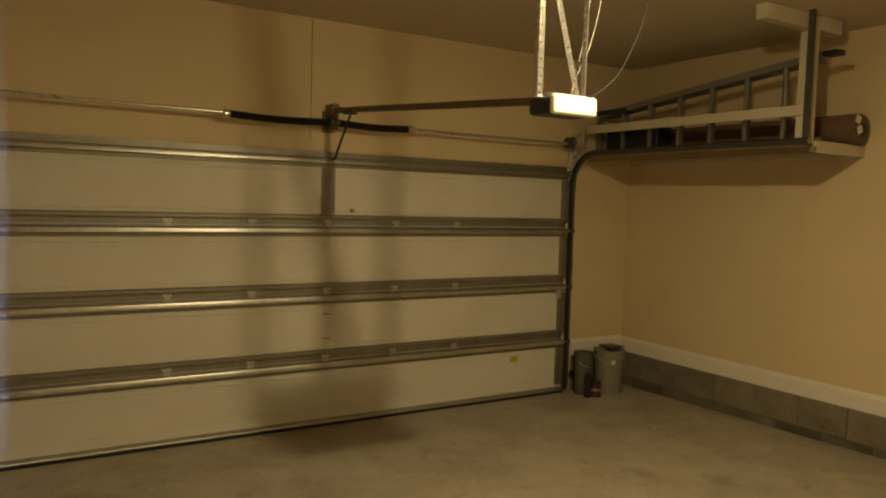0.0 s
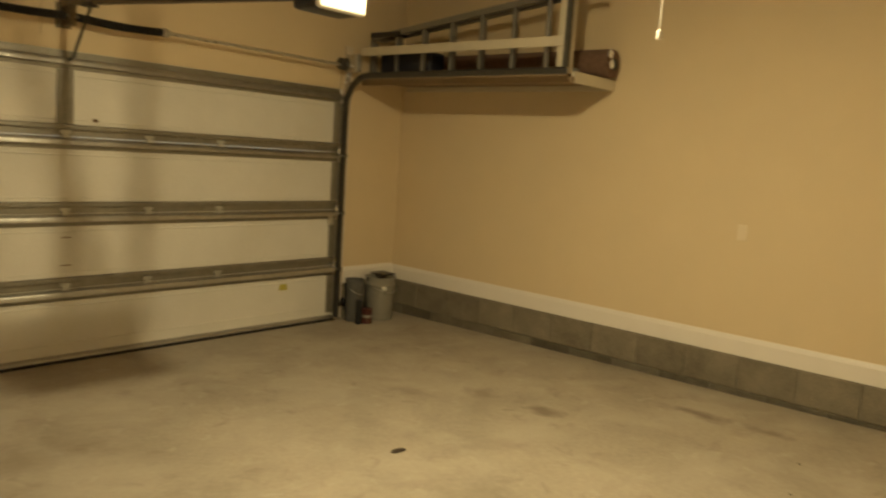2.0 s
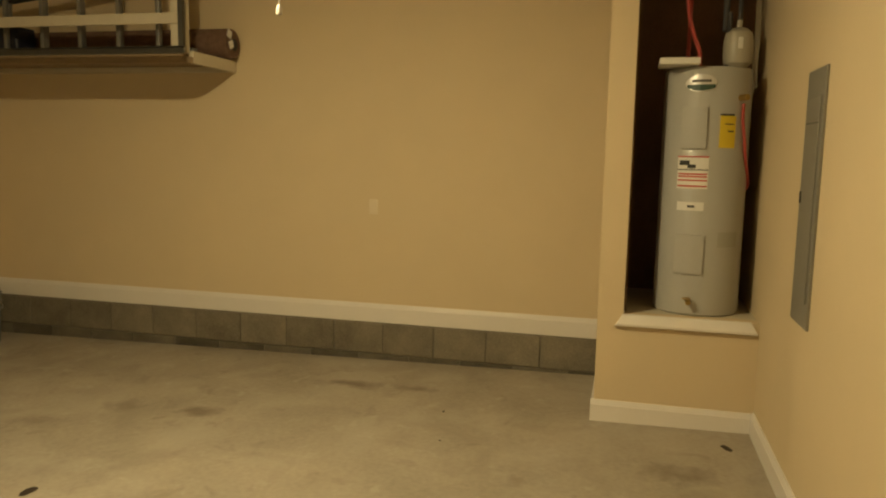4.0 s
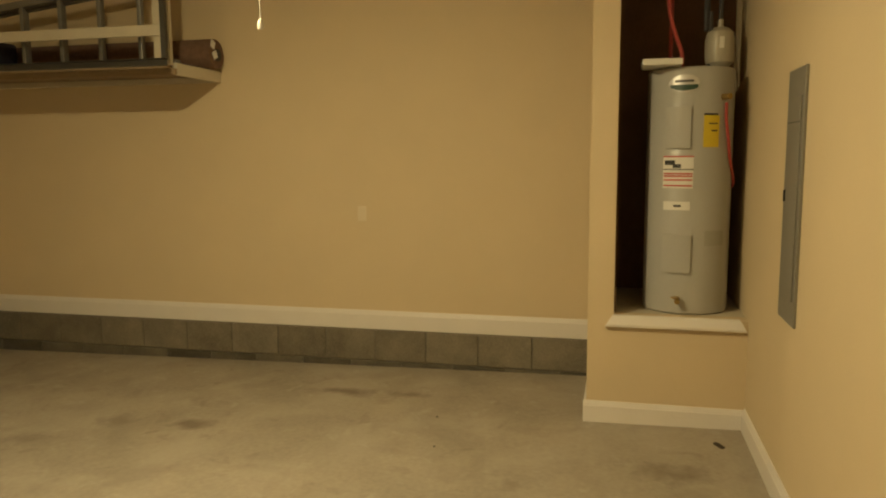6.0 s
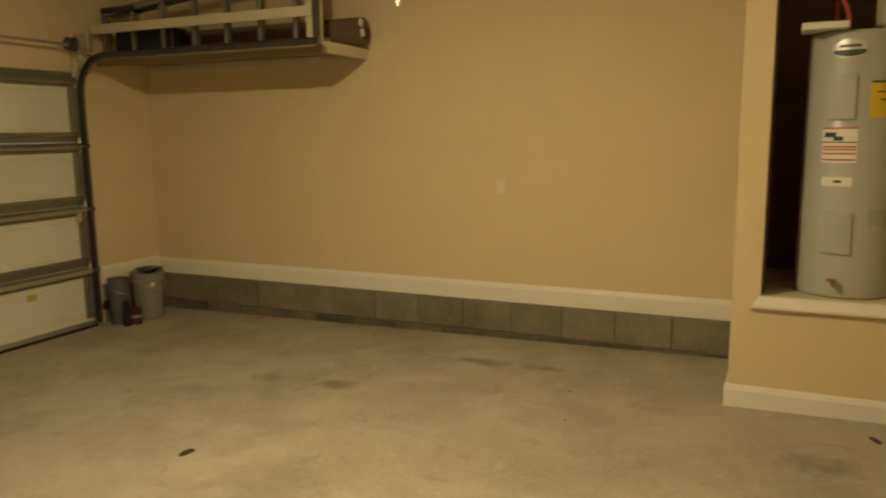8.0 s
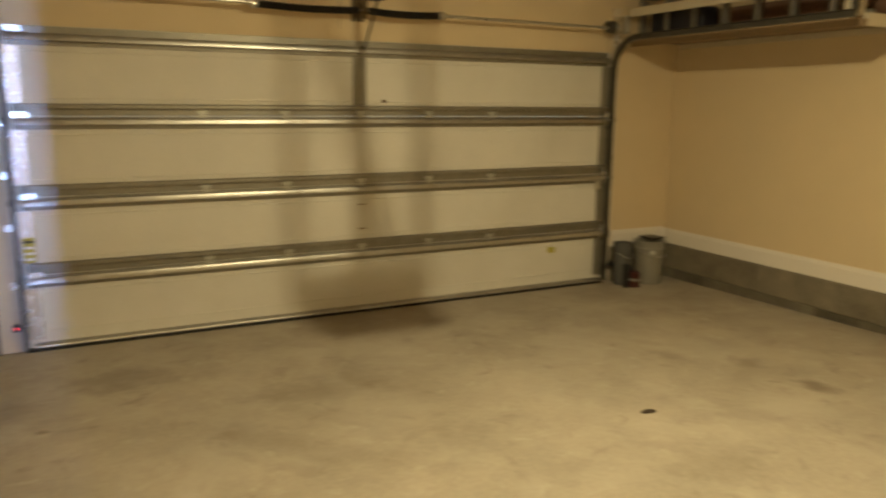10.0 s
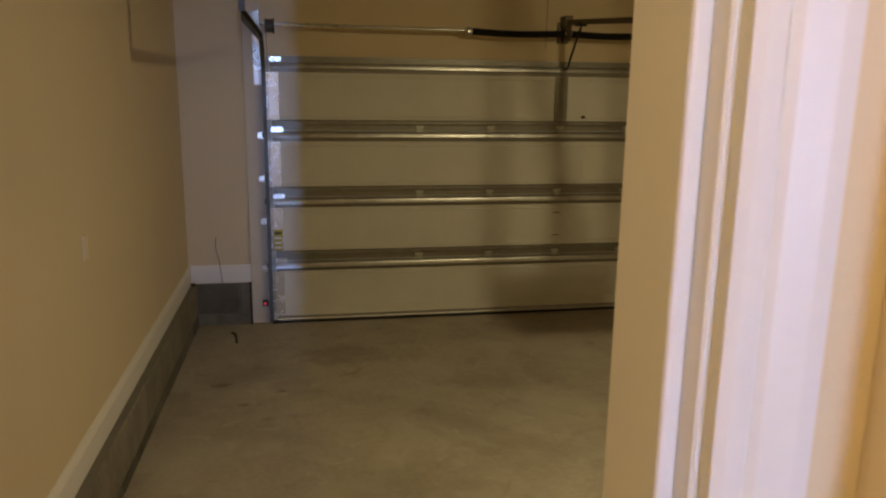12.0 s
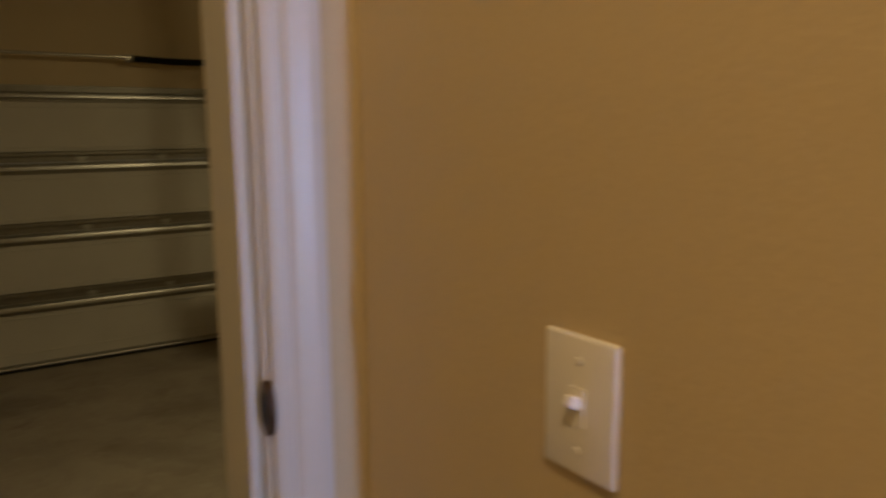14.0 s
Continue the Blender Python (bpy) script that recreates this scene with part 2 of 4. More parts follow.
def extrude(profile, a, b, axis="x"):
    """A closed 2D profile swept straight from a to b along an axis; profile points are the two other coordinates in order."""
    bm = bmesh.new()

    def at(p, v):
        return {"x": (v, p[0], p[1]), "y": (p[0], v, p[1]), "z": (p[0], p[1], v)}[axis]
    r0, r1 = [bm.verts.new(at(p, a)) for p in profile], [bm.verts.new(at(p, b)) for p in profile]
    n = len(profile)
    for i in range(n):
        bm.faces.new((r0[i], r0[(i + 1) % n], r1[(i + 1) % n], r1[i]))
    bm.faces.new(r0[::-1])
    bm.faces.new(r1)
    bmesh.ops.recalc_face_normals(bm, faces=bm.faces[:])
    return bm


def lathe(profile, centre=(0, 0, 0), seg=32):
    """Profile of (radius, height) turned round the z axis."""
    bm = bmesh.new()
    rings = []
    for r, z in profile:
        if r < 1e-6:
            rings.append([bm.verts.new((centre[0], centre[1], centre[2] + z))])
        else:
            rings.append([bm.verts.new((centre[0] + r * math.cos(2 * math.pi * i / seg), centre[1] + r * math.sin(2 * math.pi * i / seg), centre[2] + z)) for i in range(seg)])
    for p, q in zip(rings, rings[1:]):
        for i in range(seg):
            j = (i + 1) % seg
            if len(p) == 1 and len(q) > 1:
                bm.faces.new((p[0], q[i], q[j]))
            elif len(q) == 1 and len(p) > 1:
                bm.faces.new((p[i], p[j], q[0]))
            elif len(p) > 1:
                bm.faces.new((p[i], p[j], q[j], q[i]))
    bmesh.ops.recalc_face_normals(bm, faces=bm.faces[:])
    return bm


def tube(points, radius, seg=10):
    """A round bar along a line of points."""
    bm = bmesh.new()
    pts = [Vector(p) for p in points]
    rings = []
    for i, p in enumerate(pts):
        d = (pts[min(i + 1, len(pts) - 1)] - pts[max(i - 1, 0)]).normalized()
        u = d.cross(Vector((0, 0, 1)) if abs(d.z) < 0.9 else Vector((1, 0, 0))).normalized()
        v = d.cross(u)
        rings.append([bm.verts.new(p + radius * (math.cos(2 * math.pi * k / seg) * u + math.sin(2 * math.pi * k / seg) * v)) for k in range(seg)])
    for a, b in zip(rings, rings[1:]):
        for k in range(seg):
            bm.faces.new((a[k], a[(k + 1) % seg], b[(k + 1) % seg], b[k]))
    bm.faces.new(rings[0][::-1])
    bm.faces.new(rings[-1])
    bmesh.ops.recalc_face_normals(bm, faces=bm.faces[:])
    return bm


def arc(points, n=8):
    """A smooth line through points (Catmull-Rom)."""
    p = [Vector(q) for q in points]
    p = [2 * p[0] - p[1], *p, 2 * p[-1] - p[-2]]
    out = []
    for i in range(1, len(p) - 2):
        for k in range(n):
            t = k / n
            out.append(0.5 * ((2 * p[i]) + (p[i + 1] - p[i - 1]) * t + (2 * p[i - 1] - 5 * p[i] + 4 * p[i + 1] - p[i + 2]) * t * t + (3 * p[i] - p[i - 1] - 3 * p[i + 1] + p[i + 2]) * t ** 3))
    out.append(p[-2])
    return out


def part(name, bm, material, parent=None, label="", smooth=False):
    """Links a bmesh as one mesh object, under a thing or a part."""
    me = bpy.data.meshes.new(name)
    bm.to_mesh(me)
    bm.free()
    me.materials.append(material)
    if smooth:
        for p in me.polygons:
            p.use_smooth = True
        me.set_sharp_from_angle(angle=radians(35))
    ob = new(name, me)
    if parent is not None:
        ob.parent = parent
    if label:
        ob["label"] = label
    return ob


def thing(name, label, category, at=(0, 0, 0), group="", kind=""):
    """The Empty at the base of a thing; its parts are built in world coordinates around it."""
    ob = new(name)
    ob.empty_display_size = 0.05
    return tagged(ob, label, category, group, kind)


def structure(name, bm, material, label, category="wall", smooth=False):
    return tagged(part(name, bm, material, smooth=smooth), label, category, kind="structure")


def slope(y):
    """Height of the garage slab, which falls towards the garage door."""
    return -0.015 * y


# ---- setting: garage ----
XR, YB, XC = 5.757, -6.17, 4.776          # right wall, back wall, front of the heater closet
DOOR_W, DOOR_H = 4.88, 2.13
JX0, JX1, JY0, JY1 = -0.355, 0.457, -5.795, -5.889   # house door opening and wall thickness
HALL_Z = 0.40
WX = 0.558                              # face of the hall wall with the light switch
LX = -0.69                              # face of the garage's left wall


bm = bmesh.new()
N = 24
grid = [[bm.verts.new((-1.4 + 7.5 * i / N, -6.3 + 9.8 * j / N, slope(-6.3 + 9.8 * j / N))) for j in range(N + 1)] for i in range(N + 1)]
for i in range(N):
    for j in range(N):
        bm.faces.new((grid[i][j], grid[i + 1][j], grid[i + 1][j + 1], grid[i][j + 1]))
structure("floor", bm, M_FLOOR, "worn grey concrete garage floor with dark oil stains", "floor")

structure("ceiling", solid(-1.4, 6.0, YB - 0.15, 0.3, CEIL, CEIL + 0.15), M_CEIL, "plain painted garage ceiling", "ceiling")

bm = bmesh.new()
box(bm, -1.0, -0.0, 0.03, 0.2, -0.1, CEIL)
box(bm, DOOR_W, XR + 0.15, 0.03, 0.2, -0.1, CEIL)
box(bm, -0.0, DOOR_W, 0.03, 0.2, DOOR_H, CEIL)
structure("wall_front", bm, M_WALL, "beige painted garage wall round the overhead door")
structure("wall_right", solid(XR, XR + 0.15, YB, 0.03, -0.1, CEIL), M_WALL, "long plain beige painted garage wall")
structure("wall_left", solid(LX - 0.15, LX, JY0, 0.03, -0.1, CEIL), M_WALL, "plain beige painted garage side wall")
structure("wall_back", solid(WX + 0.16, XR + 0.15, YB - 0.15, YB, -0.1, CEIL), M_WALL, "beige painted back wall holding the breaker panel")

# wall round the house door, its opening and the hall beyond
bm = bmesh.new()
box(bm, -0.9, JX0 - 0.02, JY1, JY0, -0.1, CEIL)
box(bm, JX1 + 0.02, WX + 0.16, JY1, JY0, -0.1, CEIL)
box(bm, JX0 - 0.02, JX1 + 0.02, JY1, JY0, HALL_Z + 2.06, CEIL)
structure("wall_house_door", bm, M_WALL, "beige painted wall round the house door")
structure("wall_hall_right", solid(WX, WX + 0.16, -6.40, JY1 + 0.01, HALL_Z - 0.1, CEIL + 0.02, 0.02, 4), M_HALLWALL, "beige painted hall wall with a light switch")
HY0, HY1 = -11.06, -10.91
bm = bmesh.new()
box(bm, -0.9, 3.6, HY0, HY1, HALL_Z - 0.1, HALL_Z + 0.2)
box(bm, -0.9, 0.58, HY0, HY1, HALL_Z + 0.2, CEIL)
box(bm, 0.74, 3.6, HY0, HY1, HALL_Z + 0.2, CEIL)
box(bm, 0.58, 0.74, HY0, HY1, HALL_Z + 2.15, CEIL)
structure("wall_hall_far", bm, M_HALLWALL, "beige hall wall with a tall narrow window")
structure("wall_hall_left", solid(-1.05, -0.9, HY0, JY1, HALL_Z - 0.1, CEIL), M_HALLWALL, "plain beige hall wall")
structure("wall_hall_side", solid(3.6, 3.75, HY0, YB - 0.15, HALL_Z - 0.1, CEIL), M_HALLWALL, "plain beige hall wall")
bm = bmesh.new()
box(bm, -0.9, 3.6, HY0, YB - 0.152, -0.1, HALL_Z)
box(bm, -0.9, WX, YB - 0.152, JY0 - 0.001, -0.1, HALL_Z)
structure("hall_floor", bm, M_HALLFLOOR, "tan hall floor one step above the garage", "floor")
structure("hall_ceiling", solid(-1.05, 3.75, HY0, YB - 0.151, CEIL, CEIL + 0.15), M_CEIL, "plain hall ceiling", "ceiling")
win = thing("window_1", "tall narrow hall window with clear glass and white frame", "window", kind="structure")
bm = bmesh.new()
for x in (0.58, 0.72):
    box(bm, x, x + 0.02, HY0 + 0.05, HY0 + 0.10, HALL_Z + 0.2, HALL_Z + 2.15)
for z in (HALL_Z + 0.2, HALL_Z + 2.13):
    box(bm, 0.60, 0.72, HY0 + 0.05, HY0 + 0.10, z, z + 0.02)
part("window_frame", bm, M_TRIM, win)
pane = part("pane", solid(0.60, 0.72, HY0 + 0.072, HY0 + 0.078, HALL_Z + 0.22, HALL_Z + 2.13), M_GLASS, win)
pane.visible_shadow = False

PY0, PY1 = -5.42, -5.27
# heater closet: a pier, a knee wall, a platform and side wall
bm = bmesh.new()
box(bm, XC, XR, PY0, PY1, -0.1, CEIL)
structure("wall_closet_pier", bm, M_WALL, "beige painted pier beside the water heater closet")
structure("wall_closet_knee", solid(XC, XC + 0.1, YB, PY0, -0.1, 0.735), M_WALL, "beige painted knee wall under the water heater")
structure("closet_platform", solid(XC + 0.1, XR, YB, PY0, 0.61, 0.735), M_WOOD, "cream painted platform under the water heater", "platform")

structure("closet_lining_back", solid(XR - 0.013, XR - 0.002, YB + 0.002, PY0 - 0.002, 0.736, CEIL), M_LINING, "dark brown unpainted board at the back of the heater closet")
structure("closet_lining_side", solid(XC + 0.11, XR - 0.014, PY0 - 0.013, PY0 - 0.0015, 0.736, CEIL), M_LINING, "dark brown unpainted board in the heater closet")


# ---- trim ----
def base_profile(h, d, flip=1):
    return [(0, 0), (flip * d, 0), (flip * d, h * 0.78), (flip * d * 0.8, h * 0.82), (flip * d * 0.8, h * 0.86), (flip * d * 0.55, h * 0.93), (flip * d * 0.4, h), (0, h)]


def shift(profile, dx, dz):
    return [(a + dx, b + dz) for a, b in profile]


structure("baseboard_right", extrude(shift(base_profile(0.145, 0.018, -1), XR, 0.345), PY1, 0.03, "y"), M_TRIM, "white moulded baseboard on top of the block stem wall", "baseboard")
structure("baseboard_front_right", extrude(shift(base_profile(0.16, 0.018, -1), 0.03, 0.345), 5.05, XR - 0.018, "x"), M_TRIM, "white baseboard over the block stem wall", "baseboard")
structure("baseboard_front_left", extrude(shift(base_profile(0.15, 0.018, -1), 0.03, 0.355), LX + 0.018, -0.19, "x"), M_TRIM, "white baseboard over the block stem wall", "baseboard")
structure("baseboard_closet", extrude(shift(base_profile(0.135, 0.018, -1), XC, 0.075), YB, PY1 + 0.0185, "y"), M_TRIM, "white moulded baseboard along the heater closet", "baseboard")
structure("baseboard_closet_side", extrude(shift(base_profile(0.135, 0.018, 1), PY1, 0.075), XC + 0.0005, XR - 0.02, "x"), M_TRIM, "white moulded baseboard round the closet pier", "baseboard")
structure("baseboard_back", extrude(shift(base_profile(0.145, 0.018, 1), YB, 0.08), WX + 0.16, XC - 0.018, "x"), M_TRIM, "white moulded baseboard along the back wall", "baseboard")
structure("baseboard_left", extrude(shift(base_profile(0.14, 0.018, 1), LX, 0.355), JY0, 0.03, "y"), M_TRIM, "white moulded baseboard on top of the block stem wall", "baseboard")
# closet sill: a mitred strip of trim lying against the knee wall
bm = bmesh.new()
prof = [(XC - 0.003, 0.742), (XC - 0.014, 0.736), (XC - 0.034, 0.69), (XC - 0.034, 0.676), (XC - 0.012, 0.668), (XC, 0.668), (XC, 0.742)]
a = [bm.verts.new((x, PY0 + 0.004 + (0.742 - z) * 0.6, z)) for x, z in prof]
b = [bm.verts.new((x, YB + 0.003 + (z - 0.668) * 0.6, z)) for x, z in prof]
for i in range(len(prof)):
    bm.faces.new((a[i], a[(i + 1) % len(prof)], b[(i + 1) % len(prof)], b[i]))
bm.faces.new(a)
bm.faces.new(b)
bmesh.ops.recalc_face_normals(bm, faces=bm.faces[:])
structure("closet_sill", bm, M_TRIM, "white mitred trim strip along the heater platform", "trim")

# ---- block stem walls: mortar core behind single blocks ----
random.seed(4)


def stem(name, length, height, label, m, dark=False):
    """Stem wall along local +x; blocks proud of recessed mortar joints on local -y."""
    core = structure(name, solid(0, length, 0.002, 0.06, -0.08, height, m=m), M_MORTAR, label, "stem wall")
    full = 0.397
    shared = {}
    for row, (z0, z1) in enumerate(((-0.06, height * 0.27), (height * 0.27 + 0.008, height - 0.004))):
        x = -0.2 if row == 0 else 0.0
        while x < length:
            x0, x1 = max(0, x), min(length, x + full)
            key = (row, round(x1 - x0, 3))
            if x1 - x0 > 0.03:
                if key not in shared:
                    bmb = solid(0, x1 - x0, -0.008, 0.03, z0, z1, 0.004, 1)
                    me = bpy.data.meshes.new("block")
                    bmb.to_mesh(me)
                    bmb.free()
                    me.materials.append(M_BLOCK_LOW if row == 0 or dark else M_BLOCK)
                    shared[key] = me
                ob = new("block", shared[key])
                ob.parent = core
                ob.matrix_basis = m @ Matrix.Translation((x0, random.uniform(-0.002, 0.002), 0))
            x += full + 0.009
    return core


stem("stem_wall_right", 0.03 - PY1, 0.345, "grey concrete block stem wall under the baseboard", Matrix.Translation((XR - 0.03, 0.03, 0)) @ Matrix.Rotation(-math.pi / 2, 4, "Z"))
stem("stem_wall_front_right", XR - 5.08, 0.345, "grey concrete block stem wall in the corner", Matrix.Translation((5.05, 0.0, 0)))
stem("stem_wall_front_left", 0.50, 0.355, "dark grey concrete stem wall beside the garage door", Matrix.Translation((-0.69, -0.01, 0)), dark=True)
stem("stem_wall_left", 0.03 - JY0, 0.352, "rough concrete block stem wall under the baseboard", Matrix.Translation((LX + 0.055, JY0, 0)) @ Matrix.Rotation(math.pi / 2, 4, "Z"))

# ---- house door frame ----
frame_thing = thing("door_1", "white painted door frame of the house entry, door out of sight", "door frame", kind="structure")
hz = HALL_Z + 2.06
part("jamb", solid(JX1, JX1 + 0.02, JY1 + 0.002, JY0 - 0.002, HALL_Z, hz, 0.002, 1), M_CASING, frame_thing)
part("jamb", solid(JX0 - 0.02, JX0, JY1 + 0.002, JY0 - 0.002, HALL_Z, hz, 0.002, 1), M_CASING, frame_thing)
part("head_jamb", solid(JX0, JX1, JY1 + 0.002, JY0 - 0.002, hz - 0.02, hz, 0.002, 1), M_CASING, frame_thing)
part("door_stop", solid(JX1 - 0.012, JX1 - 0.0005, -5.872, JY0 - 0.002, HALL_Z, hz - 0.02, 0.003, 2), M_CASING, frame_thing)
part("door_stop", solid(JX0 + 0.0005, JX0 + 0.012, -5.872, JY0 - 0.002, HALL_Z, hz - 0.02, 0.003, 2), M_CASING, frame_thing)


def casing_profile(w):
    return [(0, 0), (0, -0.010), (0.006, -0.013), (w * 0.3, -0.014), (w * 0.36, -0.0115), (w * 0.45, -0.015), (w * 0.8, -0.019), (w, -0.019), (w, 0)]


for side, yface, sgn in (("house", JY1, 1), ("garage", JY0, -1)):
    w = 0.052 if side == "house" else 0.06
    for x0, dx in ((JX1 + 0.004, 1), (JX0 - 0.004, -1)):
        bm = extrude([(x0 + dx * a, yface + sgn * b) for a, b in casing_profile(w)], HALL_Z if side == "house" else 0.1, hz + 0.05, "z")
        part("casing", bm, M_CASING if side == "house" else M_TRIM, frame_thing)
    part("head_casing", extrude([(yface + sgn * b, hz - 0.004 + a) for a, b in casing_profile(w)], JX0 - 0.06, JX1 + 0.06, "x"), M_CASING, frame_thing)
for z, h in ((1.602, 0.052), (1.475, 0.052)):
    bm = bmesh.new()
    pts = [(JY1 - 0.003 + 0.016 * math.cos(q) * (1 if math.cos(q) > 0 else 0.8), z + h / 2 * math.sin(q)) for q in [2 * math.pi * k / 20 for k in range(20)]]
    vsA = [bm.verts.new((JX1 - 0.002, p, q)) for p, q in pts]
    vsB = [bm.verts.new((JX1 + 0.003, p, q)) for p, q in pts]
    bm.faces.new(vsA)
    for i in range(20):
        bm.faces.new((vsA[i], vsA[(i + 1) % 20], vsB[(i + 1) % 20], vsB[i]))
    bmesh.ops.recalc_face_normals(bm, faces=bm.faces[:])
    plate = part("strike_plate", bm, M_BRONZE, frame_thing, "worn bronze strike plate")
    # black slab on the plate paints the shade inside the bolt hole
    part("bolt_hole_shade", solid(JX1 - 0.003, JX1 - 0.0022, JY1 - 0.007, JY1 + 0.006, z - 0.014, z + 0.014), M_INK_HOLE, plate)


def wall_plate(name, label, category, m, toggle=True, size=(0.07, 0.114)):
    """Plate in the local xz plane, facing local -y."""
    w, h = size
    t = thing(name, label, category)
    bm = solid(-w / 2, w / 2, -0.006, 0, -h / 2, h / 2, 0.003, 3)
    part("plate", bm, M_WHITE if toggle else M_OUTLET, t, smooth=True)
    if toggle:
        bm = solid(-0.006, 0.006, -0.007, -0.0055, -0.013, 0.013)
        part("slot", bm, M_WHITE, t)
        tm = Matrix.Translation((0, -0.006, 0.002)) @ Matrix.Rotation(radians(-25), 4, "X")
        part("toggle", solid(-0.004, 0.004, -0.010, 0.004, -0.004, 0.004, 0.0015, 2, tm), M_WHITE, t)
        for z in (-0.03, 0.03):
            part("screw", lathe([(0, 0.0012), (0.0022, 0.001), (0.0032, 0)], seg=12), M_WHITE, t).matrix_basis = Matrix.Translation((0, -0.006, z)) @ Matrix.Rotation(radians(90), 4, "X")
    else:
        for z in (-0.0195, 0.0195):
            part("receptacle", solid(-0.0165, 0.0165, -0.0075, -0.0055, z - 0.014, z + 0.014, 0.002, 2), M_OUTLET, t)
    t.matrix_world = m
    return t


# the hall wall faces -x: local -y turned to world -x
wall_plate("light_switch", "white plastic toggle light switch on the beige hall wall", "light switch", Matrix.Translation((WX, -6.187, 1.675)) @ Matrix.Rotation(radians(-90), 4, "Z"), size=(0.064, 0.094))
wall_plate("outlet", "white electrical outlet on the beige garage wall", "outlet", Matrix.Translation((XR, -3.522, 1.242)) @ Matrix.Rotation(radians(-90), 4, "Z"), toggle=False)
wall_plate("outlet", "white electrical outlet on the garage side wall", "outlet", Matrix.Translation((LX, -2.82, 1.265)) @ Matrix.Rotation(radians(90), 4, "Z"), toggle=False)

# ---- garage door ----
door = thing("garage_door", "closed white sectional overhead garage door with galvanised steel struts", "garage door")
EDGE = 0.08
JOINTS = (0.02, 0.535, 1.072, 1.613, 2.160)     # hinge lines from the bottom to the top edge
for k in range(4):
    z0, z1 = JOINTS[k], JOINTS[k + 1]
    top = 0.04 if k == 3 else 0.0
    sec = part("section", solid(-0.03, DOOR_W + 0.055, 0.0, 0.027, z0 + 0.001, z1 + top - 0.001), M_PANEL, door, "white insulated door section")
    # pressed ribs across the section
    for zr in (z0 + 0.115, z1 - 0.125):
        part("rib", extrude([(0.001, zr - 0.006), (-0.004, zr - 0.002), (-0.004, zr + 0.002), (0.001, zr + 0.006)], EDGE, DOOR_W - EDGE), M_PANEL, sec)
    # the lower rail of the section, a thin folded lip above the hinge line
    if k:
        part("bottom_rail", extrude([(-0.001, z0 + 0.050), (-0.028, z0 + 0.050), (-0.030, z0 + 0.055), (-0.030, z0 + 0.078), (-0.024, z0 + 0.083), (-0.001, z0 + 0.085)], 0.02, DOOR_W + 0.03), M_RAIL, sec)
        part("lower_web", solid(0.02, DOOR_W + 0.03, -0.006, -0.0008, z0 + 0.004, z0 + 0.049), M_RAIL, sec)
    else:
        part("bottom_rail", extrude([(-0.001, 0.022), (-0.034, 0.022), (-0.040, 0.030), (-0.036, 0.042), (-0.020, 0.052), (-0.001, 0.056)], 0.02, DOOR_W + 0.03), M_STRUT, sec)
    # the upper rail and its strut under the hinge line
    part("upper_web", solid(0.02, DOOR_W + 0.03, -0.006, -0.0008, z1 - 0.012, z1 + (0.036 if k == 3 else -0.004)), M_RAIL, sec)
    part("strut", extrude([(-0.001, z1 - 0.013), (-0.038, z1 - 0.013), (-0.0415, z1 - 0.016), (-0.0455, z1 - 0.024), (-0.0485, z1 - 0.034), (-0.0503, z1 - 0.044), (-0.0512, z1 - 0.054), (-0.049, z1 - 0.057), (-0.001, z1 - 0.057)], 0.02, DOOR_W + 0.03), M_STRUT, sec, "bright galvanised strut", smooth=True)
    part("strut_flange", extrude([(-0.001, z1 - 0.0575), (-0.012, z1 - 0.0575), (-0.010, z1 - 0.086), (-0.001, z1 - 0.088)], 0.02, DOOR_W + 0.03), M_RAIL, sec)
    # end stiles, folded slightly inwards; the left one's daylight is put into brighter steel
    for x0, x1, s in ((-0.02, EDGE, 1), (DOOR_W - 0.035, DOOR_W + 0.05, -1)):
        ya, yb = (-0.022, -0.005) if s > 0 else (-0.005, -0.022)
        part("end_stile", extrude([(x0, 0.001), (x0, ya), (x1, yb), (x1, 0.001)], z0 + (0.087 if k else 0.06), z1 - 0.09, "z"), M_STILE if s > 0 else M_RAIL, sec)
        part("end_plate", solid(min(x0, x1) + 0.03, max(x0, x1) + (0.03 if s > 0 else -0.03), -0.058, -0.0305, z1 - 0.012, z1 + 0.034, 0.004, 1), M_STILE, sec)
    if k < 3:
        for x in (0.61 * 2, 0.61 * 3, 0.61 * 4, 0.61 * 5, 0.61 * 6):
            bm = solid(x - 0.034, x + 0.034, -0.018, -0.0065, z1 + 0.018, z1 + 0.044, 0.002, 1)
            box(bm, x - 0.030, x + 0.030, -0.020, -0.0065, z1 - 0.011, z1 + 0.008)
            box(bm, x - 0.017, x + 0.017, -0.022, -0.008, z1 + 0.006, z1 + 0.02)
            part("hinge", bm, M_HINGE, sec, "small galvanised hinge")
        for x, s in ((0.0, -1), (DOOR_W + 0.03, 1)):
            roller = part("roller", tube([(x, -0.05, z1 - 0.03), (x + s * 0.06, -0.05, z1 - 0.03)], 0.006, 8), M_STEEL, sec)
            part("roller_wheel", lathe([(0, 0), (0.02, 0), (0.022, 0.004), (0.02, 0.01), (0, 0.01)], seg=14), M_BLACK, roller).matrix_basis = Matrix.Translation((x + s * 0.055, -0.05, z1 - 0.03)) @ Matrix.Rotation(radians(90), 4, "Y")
part("bottom_seal", solid(-0.03, DOOR_W + 0.055, -0.036, 0.03, -0.016, 0.0205, 0.006, 2), M_RUBBER_GAP, door, "black rubber bottom seal")
part("operator_bracket", solid(2.385, 2.495, -0.014, -0.001, 1.70, 2.07), M_RAIL, door, "galvanised centre stile under the opener arm")
